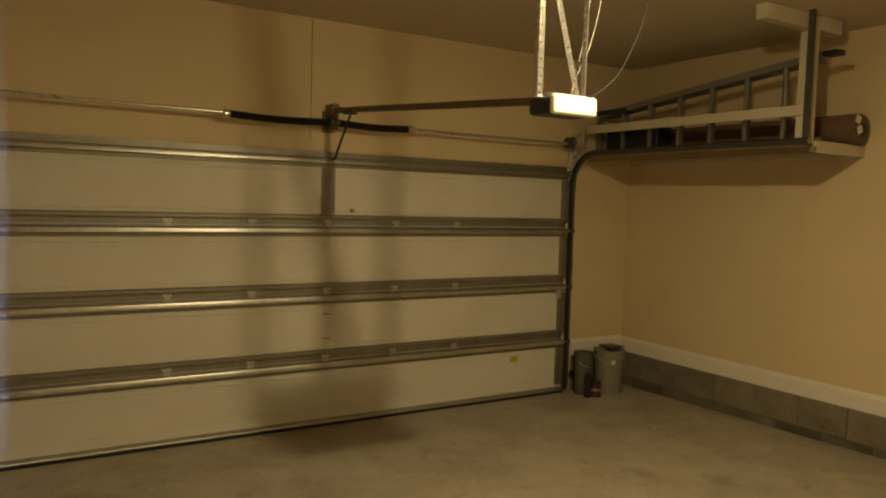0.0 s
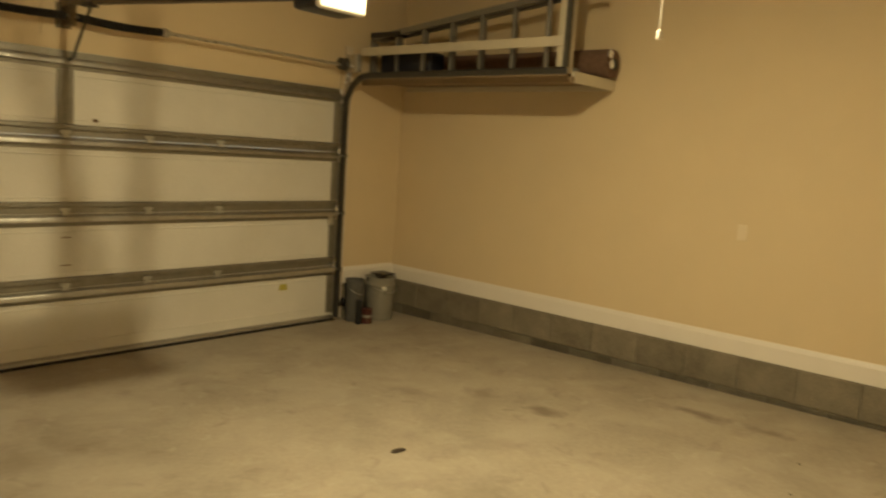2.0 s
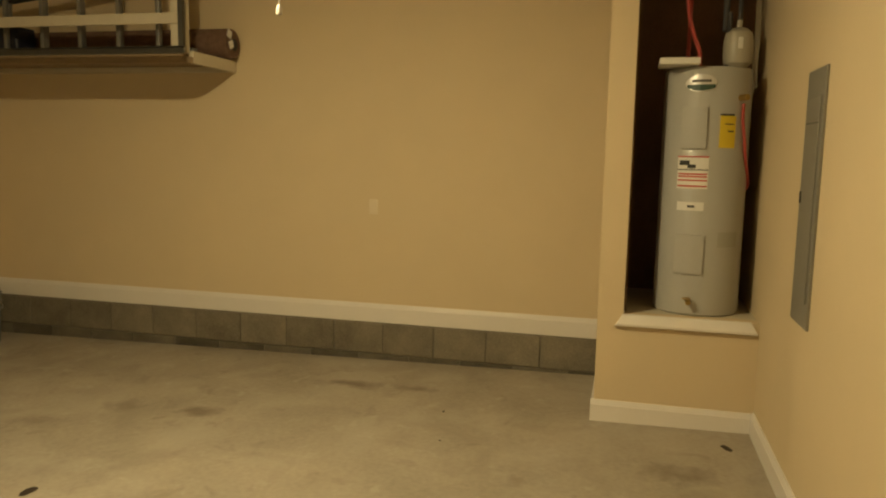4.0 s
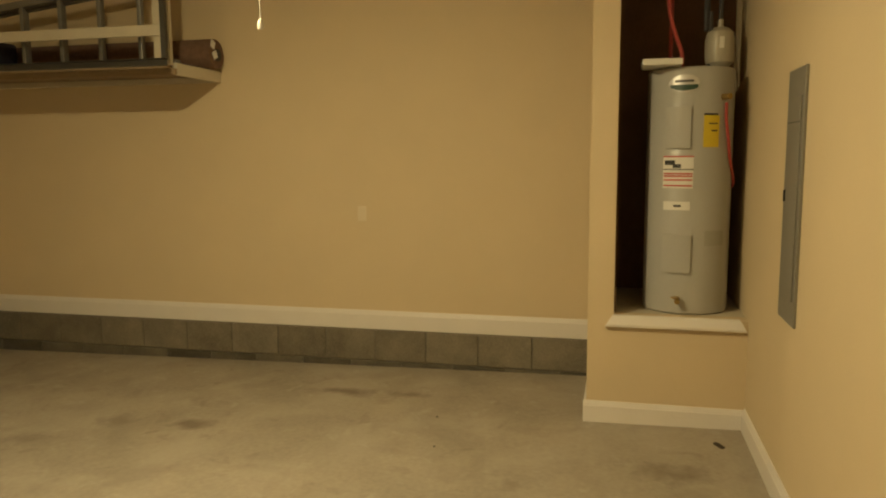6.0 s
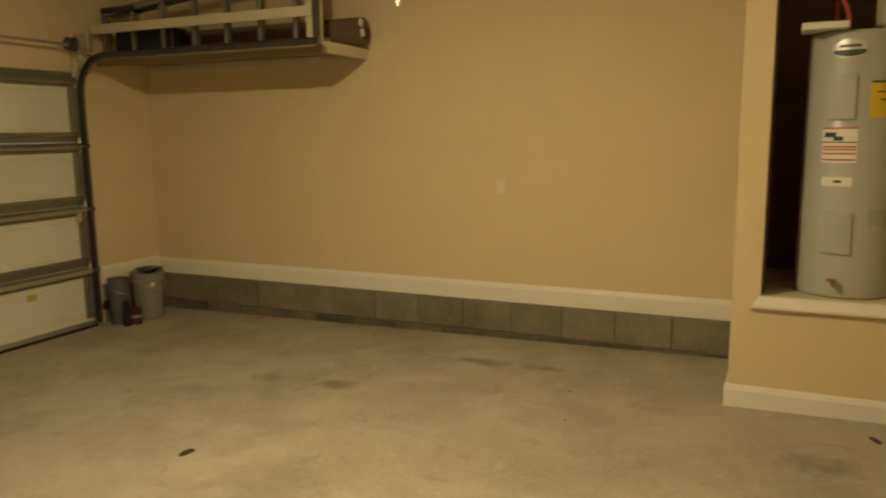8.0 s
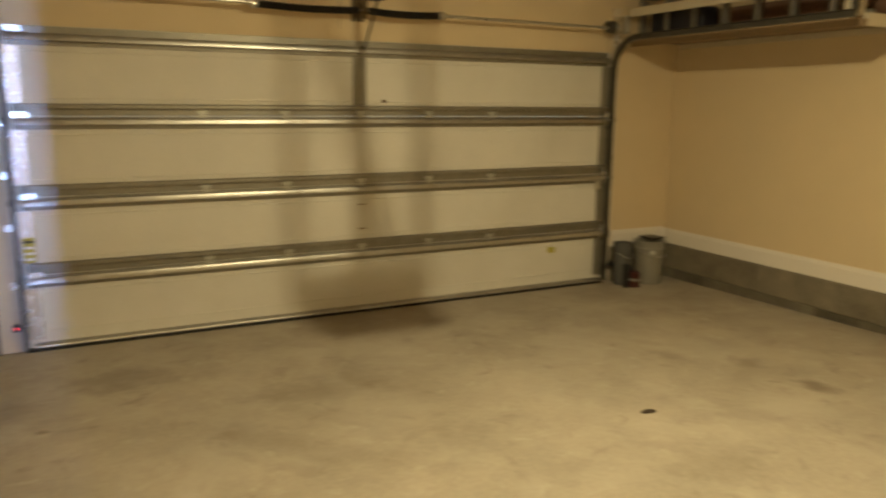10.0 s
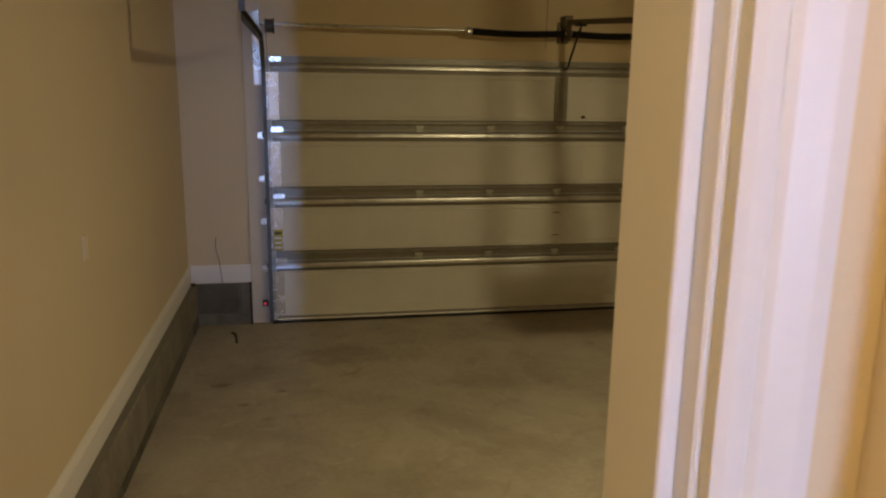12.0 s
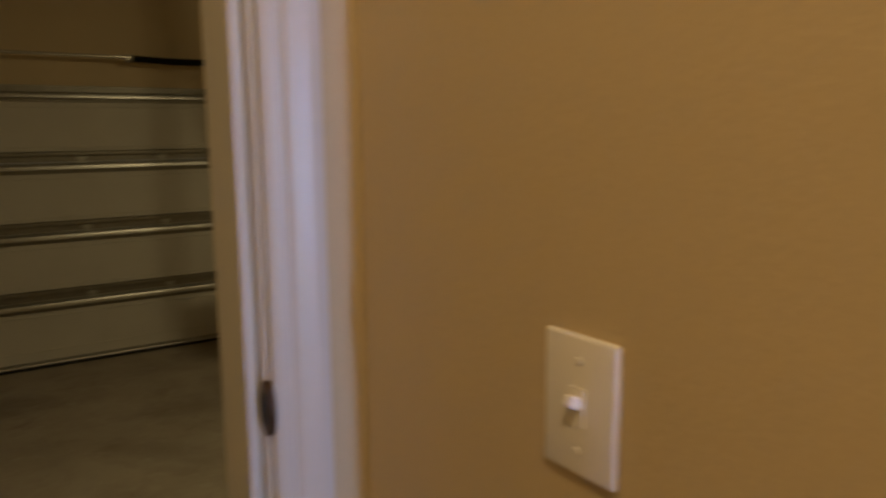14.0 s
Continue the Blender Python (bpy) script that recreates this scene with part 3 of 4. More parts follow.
part("lift_handle", solid(4.81, 4.87, -0.04, -0.02, 0.93, 1.02, 0.006, 2), M_STEEL, door)
# thin brown strips that draw the dark lift handle holes
for z in (0.70, 0.90):
    part("handle_slot", solid(2.415, 2.485, -0.003, -0.0005, z, z + 0.008, 0.001, 1), M_LINING, door, "small brown dash drawn for a lift handle hole")
part("sticker", solid(4.30, 4.385, -0.0025, -0.0005, 0.345, 0.40), M_DULLYEL, door, "faded yellow warning sticker")
bm = solid(0.005, 0.075, -0.027, -0.0245, 0.63, 0.80)
lbl = part("sticker", bm, M_DULLYEL, door, "yellow and black warning sticker")
for k in range(4):
    part("print", solid(0.012, 0.068, -0.0285, -0.0272, 0.645 + k * 0.04, 0.662 + k * 0.04), M_INK_HOLE if k == 3 else M_LABEL, lbl)
bm = bmesh.new()
bmesh.ops.create_icosphere(bm, subdivisions=2, radius=0.014)
for v in bm.verts:
    v.co = Vector((v.co.x * 1.6 + noise.noise(v.co * 90) * 0.01, v.co.y * 0.5, v.co.z + noise.noise(v.co * 60) * 0.008))
bmesh.ops.transform(bm, matrix=Matrix.Translation((2.65, -0.006, 1.735)), verts=bm.verts[:])
tagged(part("mud_wasp_nest", bm, M_BRONZE, smooth=True), "small brown mud clump stuck on the white door", "mud clump")

# jamb boards
structure("trim_left_jamb", solid(-0.19, -0.05, 0.004, 0.029, 0.0, 2.6, 0.003, 1), M_JAMB, "cream jamb board beside the garage door", "trim")
structure("trim_right_jamb", solid(4.965, 5.05, 0.004, 0.029, 0.0, 2.6, 0.003, 1), M_JAMB, "cream jamb board beside the garage door", "trim")
# solid black strip added for the dark of the gap at the jamb
structure("gap_shade_strip", solid(-0.205, -0.1905, -0.03, 0.01, 0.0, 0.36), M_RUBBER_GAP, "black strip drawn as the shade in the gap beside the stem wall", "trim")


# ---- tracks ----
def channel(path, depth=0.05, width=0.03, open_to=1):
    """C-section rail along a path of (y, z) in local x = 0; open to +x or -x."""
    t = 0.0025
    s = open_to
    prof = [(s * width, depth / 2), (0, depth / 2), (0, -depth / 2), (s * width, -depth / 2), (s * width, -depth / 2 + t), (s * t, -depth / 2 + t), (s * t, depth / 2 - t), (s * width, depth / 2 - t)]
    bm = bmesh.new()
    rings = []
    for i, p in enumerate(path):
        a, b = Vector(path[max(i - 1, 0)]), Vector(path[min(i + 1, len(path) - 1)])
        d = (b - a).normalized()
        n = Vector((-d.y, d.x))
        rings.append([bm.verts.new((u, p[0] + n.x * v, p[1] + n.y * v)) for u, v in prof])
    for r0, r1 in zip(rings, rings[1:]):
        for k in range(len(prof)):
            bm.faces.new((r0[k], r0[(k + 1) % len(prof)], r1[(k + 1) % len(prof)], r1[k]))
    bm.faces.new(rings[0])
    bm.faces.new(rings[-1])
    bmesh.ops.recalc_face_normals(bm, faces=bm.faces[:])
    return bm


def door_track(x, s, bend_z, end_y, label):
    t = thing("door_track", label, "door track", group="garage door tracks")
    part("vertical_track", channel([(-0.05, 0.03), (-0.05, bend_z)], open_to=s), M_TRACK, t)
    r = 0.3
    bend = [(-0.05 - r + r * math.cos(q), bend_z + r * math.sin(q)) for q in [math.pi / 2 * k / 10 for k in range(11)]]
    part("bend", channel(bend, open_to=s), M_TRACK, t)
    part("horizontal_track", channel([(-0.05 - r, bend_z + r), (end_y, bend_z + r)], open_to=s), M_TRACK, t)
    for o in t.children:
        o.matrix_basis = Matrix.Translation((x, 0, 0))
    xa, xb = sorted((x - s * 0.004, x - s * 0.05))
    for z in (0.45, 0.85, 1.2, 1.55):
        part("track_bracket", solid(xa, xb, -0.03, 0.004, z, z + 0.05, 0.002, 1), M_STILE, t)
    fa, fb = x - s * 0.062, x - s * 0.008
    # tilted plate in the brightened steel, which carries the window's light
    part("flag_bracket", extrude([(fa, 0.003), (fa, -0.016), (fb, -0.007), (fb, 0.003)], 1.97, 2.52, "z"), M_STILE, t, "galvanised flag bracket in brightened steel")
    part("bearing_plate", solid(xa - 0.004, xb + 0.004, -0.16, 0.003, 2.36, 2.52, 0.002, 1), M_STEEL, t)
    hx = x - s * 0.006
    part("hanger", solid(hx - 0.006, hx + 0.028, end_y + 0.01, end_y + 0.045, bend_z + r + 0.026, CEIL), M_TRACK, t)
    return t


door_track(-0.045, 1, 2.02, -2.03, "galvanised steel door track at the daylit end of the door")
door_track(4.955, -1, 2.02, -2.43, "galvanised steel door track curving up under the storage shelf")
for x, s in ((-0.085, 1), (5.02, -1)):
    eye = thing("photo_eye", "small black safety sensor on a bracket at the door track", "safety sensor", group="door sensors")
    part("body", solid(x - 0.018, x + 0.03, -0.075, -0.035, 0.165, 0.215, 0.006, 2), M_BLACK, eye)
    part("bracket", solid(x - 0.02, x + 0.03, -0.034, 0.003, 0.15, 0.18), M_STEEL, eye)
    if s > 0:
        part("led", solid(x - 0.004, x + 0.012, -0.079, -0.0745, 0.183, 0.197, 0.003, 2), M_LED, eye, "glowing red indicator")

# ---- torsion spring shaft ----
tor = thing("torsion_spring_assembly", "black torsion springs on a galvanised shaft above the door", "torsion spring")
SY, SZ = -0.11, 2.415
part("shaft", tube([(-0.04, SY, SZ + 0.015), (4.95, SY, SZ - 0.01)], 0.0125, 14), M_STEEL, tor, smooth=True)
for a, b in ((1.62, 2.405), (2.475, 3.115)):
    coils = int((b - a) / 0.0095)
    bm = bmesh.new()
    rings = []
    for k in range(2 * coils + 1):
        u = k / (2 * coils)
        r, z = (0.0285 if k % 2 else 0.0245), SZ - 0.012 * math.sin(math.pi * u)
        rings.append([bm.verts.new((a + (b - a) * u, SY + r * math.cos(2 * math.pi * q / 14), z + r * math.sin(2 * math.pi * q / 14))) for q in range(14)])
    for p, q in zip(rings, rings[1:]):
        for n in range(14):
            bm.faces.new((p[n], p[(n + 1) % 14], q[(n + 1) % 14], q[n]))
    part("spring", bm, M_SPRING, tor, "black coiled torsion spring", smooth=True)
for x in (1.605, 3.115):
    part("winding_cone", lathe([(0, -0.03), (0.024, -0.03), (0.034, -0.02), (0.034, 0.0), (0.028, 0.02), (0, 0.02)], seg=18), M_STEEL, tor).matrix_basis = Matrix.Translation((x, SY, SZ)) @ Matrix.Rotation(radians(90), 4, "Y")
part("centre_bracket", solid(2.425, 2.455, -0.15, 0.028, SZ - 0.06, SZ + 0.07, 0.003, 1), M_OPRAIL, tor)
part("mounting_plate", solid(2.39, 2.49, 0.012, 0.029, SZ - 0.07, SZ + 0.10, 0.003, 1), M_OPRAIL, tor)
for x in (0.03, 4.83):
    part("cable_drum", lathe([(0, -0.035), (0.045, -0.035), (0.055, -0.03), (0.05, -0.02), (0.05, 0.02), (0.06, 0.03), (0.06, 0.036), (0, 0.036)], seg=24), M_TRACK, tor).matrix_basis = Matrix.Translation((x, SY, SZ)) @ Matrix.Rotation(radians(90), 4, "Y")
    part("lift_cable", tube([(x + (0.03 if x > 1 else -0.03), SY + 0.045, SZ), (x + (0.03 if x > 1 else -0.03), -0.035, 0.1)], 0.0022, 6), M_TRACK, tor)

# ---- opener ----
op = thing("garage_door_opener", "ceiling-hung opener with black housing, white light lens and steel rail", "garage door opener")
rail_a, rail_b = Vector((2.44, -0.10, 2.51)), Vector((2.45, -2.74, 2.33))
d = (rail_b - rail_a).normalized()
rm = Matrix.Translation(rail_a) @ d.to_track_quat("Y", "Z").to_matrix().to_4x4()
part("rail", solid(-0.02, 0.02, 0, (rail_b - rail_a).length, -0.02, 0.02, 0.003, 1, rm), M_OPRAIL, op)
part("header_bracket", solid(2.41, 2.47, -0.13, 0.012, 2.48, 2.56, 0.003, 1), M_OPRAIL, op)
part("trolley", solid(-0.028, 0.028, 0.22, 0.36, -0.035, 0.0, 0.005, 2, rm), M_BLACK, op)
part("arm", tube([(2.447, -0.39, 2.46), (2.447, -0.22, 2.27)], 0.009, 8), M_BLACK, op)
part("curved_arm", tube(arc([(2.447, -0.24, 2.29), (2.447, -0.16, 2.20), (2.447, -0.12, 2.145), (2.447, -0.05, 2.135)]), 0.010, 8), M_BLACK, op)
body = part("housing", solid(2.318, 2.588, -2.84, -2.69, 2.25, 2.338, 0.022, 5), M_BLACK, op, "black plastic housing", smooth=True)
part("light_lens", solid(2.322, 2.585, -2.885, -2.839, 2.247, 2.340, 0.018, 5), M_LENS, op, "white translucent light lens", smooth=True)
part("top_plate", solid(2.34, 2.566, -2.83, -2.745, 2.336, 2.349, 0.004, 1), M_STEEL, op)


def perforated(a, b, w=0.03):
    """Perforated steel angle from a to b: a strip with real holes, folded along one edge."""
    a, b = Vector(a), Vector(b)
    L = (b - a).length
    bm = bmesh.new()
    pitch, hole, t = 0.038, 0.011, 0.002
    n = max(1, int(L / pitch))
    pitch = L / n
    for side in (0, 1):
        for i in range(n):
            y0, y1 = i * pitch, (i + 1) * pitch
            c = (y0 + y1) / 2
            for u0, u1, v0, v1 in ((0, w / 2 - hole / 2, y0, y1), (w / 2 + hole / 2, w, y0, y1), (w / 2 - hole / 2, w / 2 + hole / 2, y0, c - hole / 2), (w / 2 - hole / 2, w / 2 + hole / 2, c + hole / 2, y1)):
                if side == 0:
                    box(bm, u0, u1, v0, v1, 0, t)
                else:
                    box(bm, 0, t, v0, v1, -u1, -u0)
    d = (b - a).normalized()
    bmesh.ops.transform(bm, matrix=Matrix.Translation(a) @ d.to_track_quat("Y", "Z").to_matrix().to_4x4(), verts=bm.verts[:])
    return bm


part("hanger_strap", perforated((2.30, -2.78, 2.33), (2.30, -2.78, CEIL)), M_STILE, op, "perforated galvanised strap")
part("hanger_strap", perforated((2.565, -2.78, 2.33), (2.57, -2.78, CEIL)), M_STILE, op, "perforated galvanised strap")
part("diagonal_strap", perforated((2.555, -2.79, 2.335), (2.29, -2.79, CEIL - 0.02)), M_STILE, op, "perforated galvanised strap")
part("low_voltage_wire", tube(arc([(2.52, -2.76, 2.335), (2.59, -2.70, 2.44), (2.62, -2.73, 2.66), (2.68, -2.76, CEIL)]), 0.002, 6), M_CORD, op)
part("low_voltage_wire", tube(arc([(2.55, -2.76, 2.335), (2.61, -2.70, 2.47), (2.68, -2.73, 2.68), (2.77, -2.76, CEIL)]), 0.002, 6), M_CORD, op)
part("power_cord", tube(arc([(2.40, -2.76, 2.335), (2.55, -2.78, 2.35), (2.66, -2.78, 2.375), (2.79, -2.78, 2.47), (2.88, -2.78, 2.60), (2.97, -2.78, 2.80), (3.05, -2.78, CEIL)]), 0.0035, 8), M_WIRE, op, "dark power cord")

bulb = thing("ceiling_light", "bare bulb in a white ceiling lampholder", "ceiling light")
part("canopy", lathe([(0, 0), (0.058, 0), (0.058, -0.012), (0.045, -0.05), (0.03, -0.07), (0, -0.07)], (BULB[0], BULB[1], CEIL)), M_WHITE, bulb, smooth=True)
part("lampholder", lathe([(0.022, 0.095), (0.022, 0.06), (0.018, 0.045), (0, 0.045)], BULB, 20), M_WHITE, bulb, smooth=True)
part("bulb", lathe([(0.010, 0.045), (0.014, 0.03), (0.021, 0.008), (0.021, -0.004), (0.014, -0.017), (0, -0.021)], BULB, 20), M_BULB, bulb, smooth=True)

# wire stapled down the front wall above the door
tagged(part("wall_wire", tube([(2.296, 0.026, CEIL), (2.297, 0.026, 2.7), (2.295, 0.026, 2.29)], 0.002, 6), M_LINING), "thin brown wire running down the wall", "wire")

# ---- overhead shelf on the right wall ----
shelf = thing("storage_shelf", "hanging storage shelf of painted lumber and plywood by the wall", "shelf")
SY0, SY1, SX0, SZ0 = -2.38, -0.06, 5.11, 2.255
part("deck", solid(SX0, XR - 0.002, SY0 + 0.04, SY1, SZ0 + 0.045, SZ0 + 0.065), M_PLY, shelf, "plywood deck")
part("front_beam", solid(SX0, SX0 + 0.038, SY0, SY1, SZ0, SZ0 + 0.044, 0.003, 1), M_PLY, shelf)
part("end_beam", solid(SX0 + 0.039, XR - 0.002, SY0, SY0 + 0.038, SZ0, SZ0 + 0.085, 0.003, 1), M_WOOD, shelf)
part("wall_ledger", solid(XR - 0.04, XR - 0.002, SY0 + 0.039, SY1, SZ0, SZ0 + 0.044, 0.003, 1), M_WOOD, shelf)
part("guard_rail", solid(SX0 - 0.032, SX0 - 0.014, -2.32, SY1, SZ0 + 0.265, SZ0 + 0.34, 0.003, 1), M_WOOD, shelf, "cream painted guard board")
part("post", solid(SX0 - 0.013, SX0 + 0.025, -2.36, -2.235, SZ0 + 0.066, CEIL - 0.106, 0.003, 1), M_WOOD, shelf)
part("ceiling_cleat", solid(4.55, 5.42, -2.35, -2.26, CEIL - 0.105, CEIL - 0.002, 0.004, 1), M_WOOD, shelf)
for k in range(7):
    part("screw", solid(5.25 + 0.02 * (k % 2), 5.27 + 0.02 * (k % 2), -2.1 + k * 0.28, -2.08 + k * 0.28, SZ0 + 0.041, SZ0 + 0.046), M_STILE, shelf)

# extension ladder lying on its side
lad = thing("extension_ladder", "aluminium extension ladder stored on its side on the shelf", "ladder")
for x, dy in ((5.20, 0.0), (5.30, 0.06)):
    for z, tilt in ((SZ0 + 0.066, 0.0), (2.93, 0.112)):
        bm = extrude([(x, z), (x + 0.06, z), (x + 0.06, z + 0.010), (x + 0.008, z + 0.010), (x + 0.008, z + 0.04), (x + 0.06, z + 0.04), (x + 0.06, z + 0.05), (x, z + 0.05)], -2.34 + dy, -0.08, "y")
        for v in bm.verts:
            v.co.z -= tilt * (v.co.y + 2.34)
        part("rail", bm, M_ALU, lad)
    for k in range(7):
        y = -2.05 + dy + k * 0.3305
        part("rung", solid(x + 0.012, x + 0.046, y - 0.016, y + 0.016, SZ0 + 0.076, 2.94 - 0.112 * (y + 2.34), 0.006, 2), M_ALU, lad)
for z in (2.955,):
    part("end_cap", solid(5.20, 5.30, -2.46, -2.34, z - 0.015, z + 0.025, 0.01, 3), M_BLACK, lad, "black rubber end cap")
part("end_cap", solid(5.19, 5.29, -0.46, -0.07, 2.70, 2.75, 0.01, 3), M_BLACK, lad, "black rubber end cap")
roll = thing("carpet_roll", "rolled brown carpet with paper tags on the shelf", "carpet roll")
bm = lathe([(0, 0), (0.105, 0), (0.112, 0.02), (0.112, 1.9), (0.105, 1.92), (0, 1.92)], seg=32)
bmesh.ops.transform(bm, matrix=Matrix.Translation((5.625, -2.42, 2.455)) @ Matrix.Rotation(radians(-90), 4, "X"), verts=bm.verts[:])
for v in bm.verts:
    v.co += Vector((noise.noise(v.co * 6), 0, noise.noise(v.co * 6 + Vector((5, 0, 0))))) * 0.008
part("roll", bm, M_CARPET, roll, smooth=True)
# black disc on the closed end paints the dark of the roll's hollow
bm = lathe([(0, 0), (0.045, 0), (0.045, 0.01), (0, 0.01)], seg=20)
bmesh.ops.transform(bm, matrix=Matrix.Translation((5.635, -2.43, 2.45)) @ Matrix.Rotation(radians(-90), 4, "X"), verts=bm.verts[:])
part("hollow_shade", bm, M_INK_HOLE, roll)
for x, z, a in ((5.555, 2.52, 20), (5.58, 2.445, -25)):
    part("paper_tag", solid(-0.03, 0.03, -0.006, 0, -0.03, 0.03, 0.003, 1, Matrix.Translation((x, -2.43, z)) @ Matrix.Rotation(radians(a), 4, "Y")), M_LABEL, roll, "cream paper tag")
tagged(part("storage_bin", solid(5.30, 5.50, -0.75, -0.10, SZ0 + 0.066, 2.57, 0.02, 3), M_BLUE), "dark blue plastic bin at the far end of the shelf", "bin")

# pull cord of the attic hatch
cord = thing("pull_cord", "white pull cord with a small handle hanging from the ceiling", "pull cord")
CX, CY = 2.785, -4.20
part("cord", tube([(CX, CY, 2.146), (CX, CY, CEIL)], 0.003, 6), M_CORD, cord)
part("handle", lathe([(0, 0), (0.010, 0.002), (0.011, 0.02), (0.006, 0.034), (0, 0.036)], (CX, CY, 2.118), 14), M_TRIM, cord, smooth=True)


# ---- buckets in the corner ----
def bucket(name, label, x, y, r, h, material, dent=0.0):
    t = thing(name, label, "bucket")
    z = slope(y)
    wall = 0.004
    prof = [(0, 0.002), (r * 0.86, 0), (r * 0.88, 0.01), (r * 0.97, h * 0.8), (r * 1.04, h * 0.8), (r * 1.04, h * 0.84), (r * 0.98, h * 0.85), (r, h - 0.01), (r * 1.05, h - 0.008), (r * 1.05, h), (r - wall, h), (r * 0.84, 0.012), (0, 0.012)]
    part("pail", lathe(prof, (x, y, z), 36), material, t, smooth=True)
    part("bail", tube(arc([(x - r, y, z + h * 0.82), (x - r * 0.7, y - r * 0.8, z + h * 0.72), (x, y - r * 1.08, z + h * 0.66), (x + r * 0.7, y - r * 0.8, z + h * 0.72), (x + r, y, z + h * 0.82)]), 0.0025, 6), M_STEEL, t)
    return t


big = bucket("bucket", "grey plastic five-gallon bucket in the garage corner", 5.36, -0.21, 0.148, 0.425, M_BUCKET)
part("sticker", solid(5.27, 5.305, -0.355, -0.335, 0.31, 0.345), M_LABEL, big)
tagged(part("black_tray", solid(5.38, 5.56, -0.22, -0.03, 0.430, 0.440, 0.004, 1), M_BLACK), "black plastic tray lying on the bucket rim", "tray")
bucket("bucket", "dark grey smaller bucket beside the garage door", 5.08, -0.15, 0.09, 0.41, M_DKGREY)
can = thing("paint_can", "small dark red can on the garage floor", "can")
part("can_body", lathe([(0, 0), (0.055, 0), (0.057, 0.006), (0.055, 0.012), (0.055, 0.13), (0.058, 0.14), (0.05, 0.145), (0, 0.14)], (5.11, -0.30, 0.005), 24), M_RED, can, smooth=True)
part("can_label", lathe([(0.0565, 0.06), (0.0565, 0.085)], (5.11, -0.30, 0.005), 24), M_BUCKET, can)
tagged(part("black_box", solid(4.98, 5.03, -0.33, -0.28, 0.004, 0.24, 0.01, 2), M_BLACK), "black plastic container between the buckets", "container")

# ---- water heater ----
HX, HY, HR, HZ0, HZ1 = 5.12, -5.525, 0.224, 0.676, 1.985
heater = thing("water_heater", "grey electric tank water heater with labels in the closet", "water heater")
part("tank", lathe([(0, 0), (HR - 0.01, 0), (HR, 0.01), (HR, HZ1 - HZ0 - 0.012), (HR - 0.008, HZ1 - HZ0), (HR - 0.03, HZ1 - HZ0 + 0.004), (0, HZ1 - HZ0 + 0.012)], (HX, HY, HZ0), 56), M_HEATER, heater, smooth=True)


def curved(y0, y1, z0, z1, off, thick=0.003, n=8):
    """A plate bent round the tank, between two y places on the side that faces the garage."""
    bm = bmesh.new()
    a0, a1 = [math.asin(max(-1, min(1, (y - HY) / HR))) for y in (y0, y1)]
    loops = []
    for i in range(n + 1):
        a = a0 + (a1 - a0) * i / n
        row = []
        for r, z in ((HR + off, z0), (HR + off + thick, z0), (HR + off + thick, z1), (HR + off, z1)):
            row.append(bm.verts.new((HX - r * math.cos(a), HY + r * math.sin(a), z)))
        loops.append(row)
    for p, q in zip(loops, loops[1:]):
        for k in range(4):
            bm.faces.new((p[k], p[(k + 1) % 4], q[(k + 1) % 4], q[k]))
    bm.faces.new(loops[0])
    bm.faces.new(loops[-1])
    bmesh.ops.recalc_face_normals(bm, faces=bm.faces[:])
    return bm


part("access_cover", curved(-5.512, -5.395, 1.565, 1.78, 0.0, 0.013), M_HEATER, heater, smooth=True)
part("access_cover", curved(-5.530, -5.395, 0.905, 1.11, 0.0, 0.013), M_HEATER, heater, smooth=True)
bm = curved(-5.548, -5.40, 1.855, 1.945, 0.0, 0.004, 20)
for v in bm.verts:
    u = (v.co.y + 5.474) / 0.0745
    v.co.z = 1.90 + (v.co.z - 1.90) * math.sqrt(max(0.02, 1 - u * u))
badge = part("badge", bm, M_SILVER, heater, "oval silver and green maker's badge", smooth=True)
bm = curved(-5.54, -5.408, 1.862, 1.893, 0.0042, 0.001, 16)
for v in bm.verts:
    u = (v.co.y + 5.474) / 0.0745
    v.co.z = 1.893 + (v.co.z - 1.893) * math.sqrt(max(0.02, 1 - u * u))
part("badge_band", bm, M_GREEN, badge)
part("badge_bar", curved(-5.52, -5.43, 1.905, 1.918, 0.0042, 0.001), M_DKGREY, badge)
yl = part("energy_label", curved(-5.655, -5.575, 1.57, 1.735, 0.0, 0.0015), M_YELLOW, heater, "yellow energy label")
for z0, z1, y1 in ((1.735, 1.745, -5.575), (1.69, 1.696, -5.60), (1.652, 1.66, -5.615)):
    part("print", curved(-5.645, y1, z0, z1, 0.0016, 0.0008), M_INK_HOLE, yl)
wl = part("warning_label", curved(-5.532, -5.384, 1.355, 1.525, 0.0, 0.0012), M_LABEL, heater, "white warning label with red stripes")
part("print", curved(-5.532, -5.384, 1.519, 1.526, 0.0014, 0.0008), M_INKRED, wl)
part("print", curved(-5.532, -5.384, 1.452, 1.457, 0.0014, 0.0008), M_INK_HOLE, wl)
part("print", curved(-5.44, -5.392, 1.478, 1.502, 0.0014, 0.0008), M_INK_HOLE, wl)
part("print", curved(-5.47, -5.43, 1.462, 1.482, 0.0014, 0.0008), M_INK_HOLE, wl)
for z in (1.415, 1.395, 1.365, 1.428):
    part("print", curved(-5.528, -5.388, z, z + 0.008, 0.0014, 0.0008), M_INKRED, wl)
wl2 = part("small_label", curved(-5.52, -5.39, 1.24, 1.285, 0.0, 0.0012), M_LABEL, heater)
part("print", curved(-5.475, -5.44, 1.256, 1.268, 0.0014, 0.0008), M_INK_HOLE, wl2)
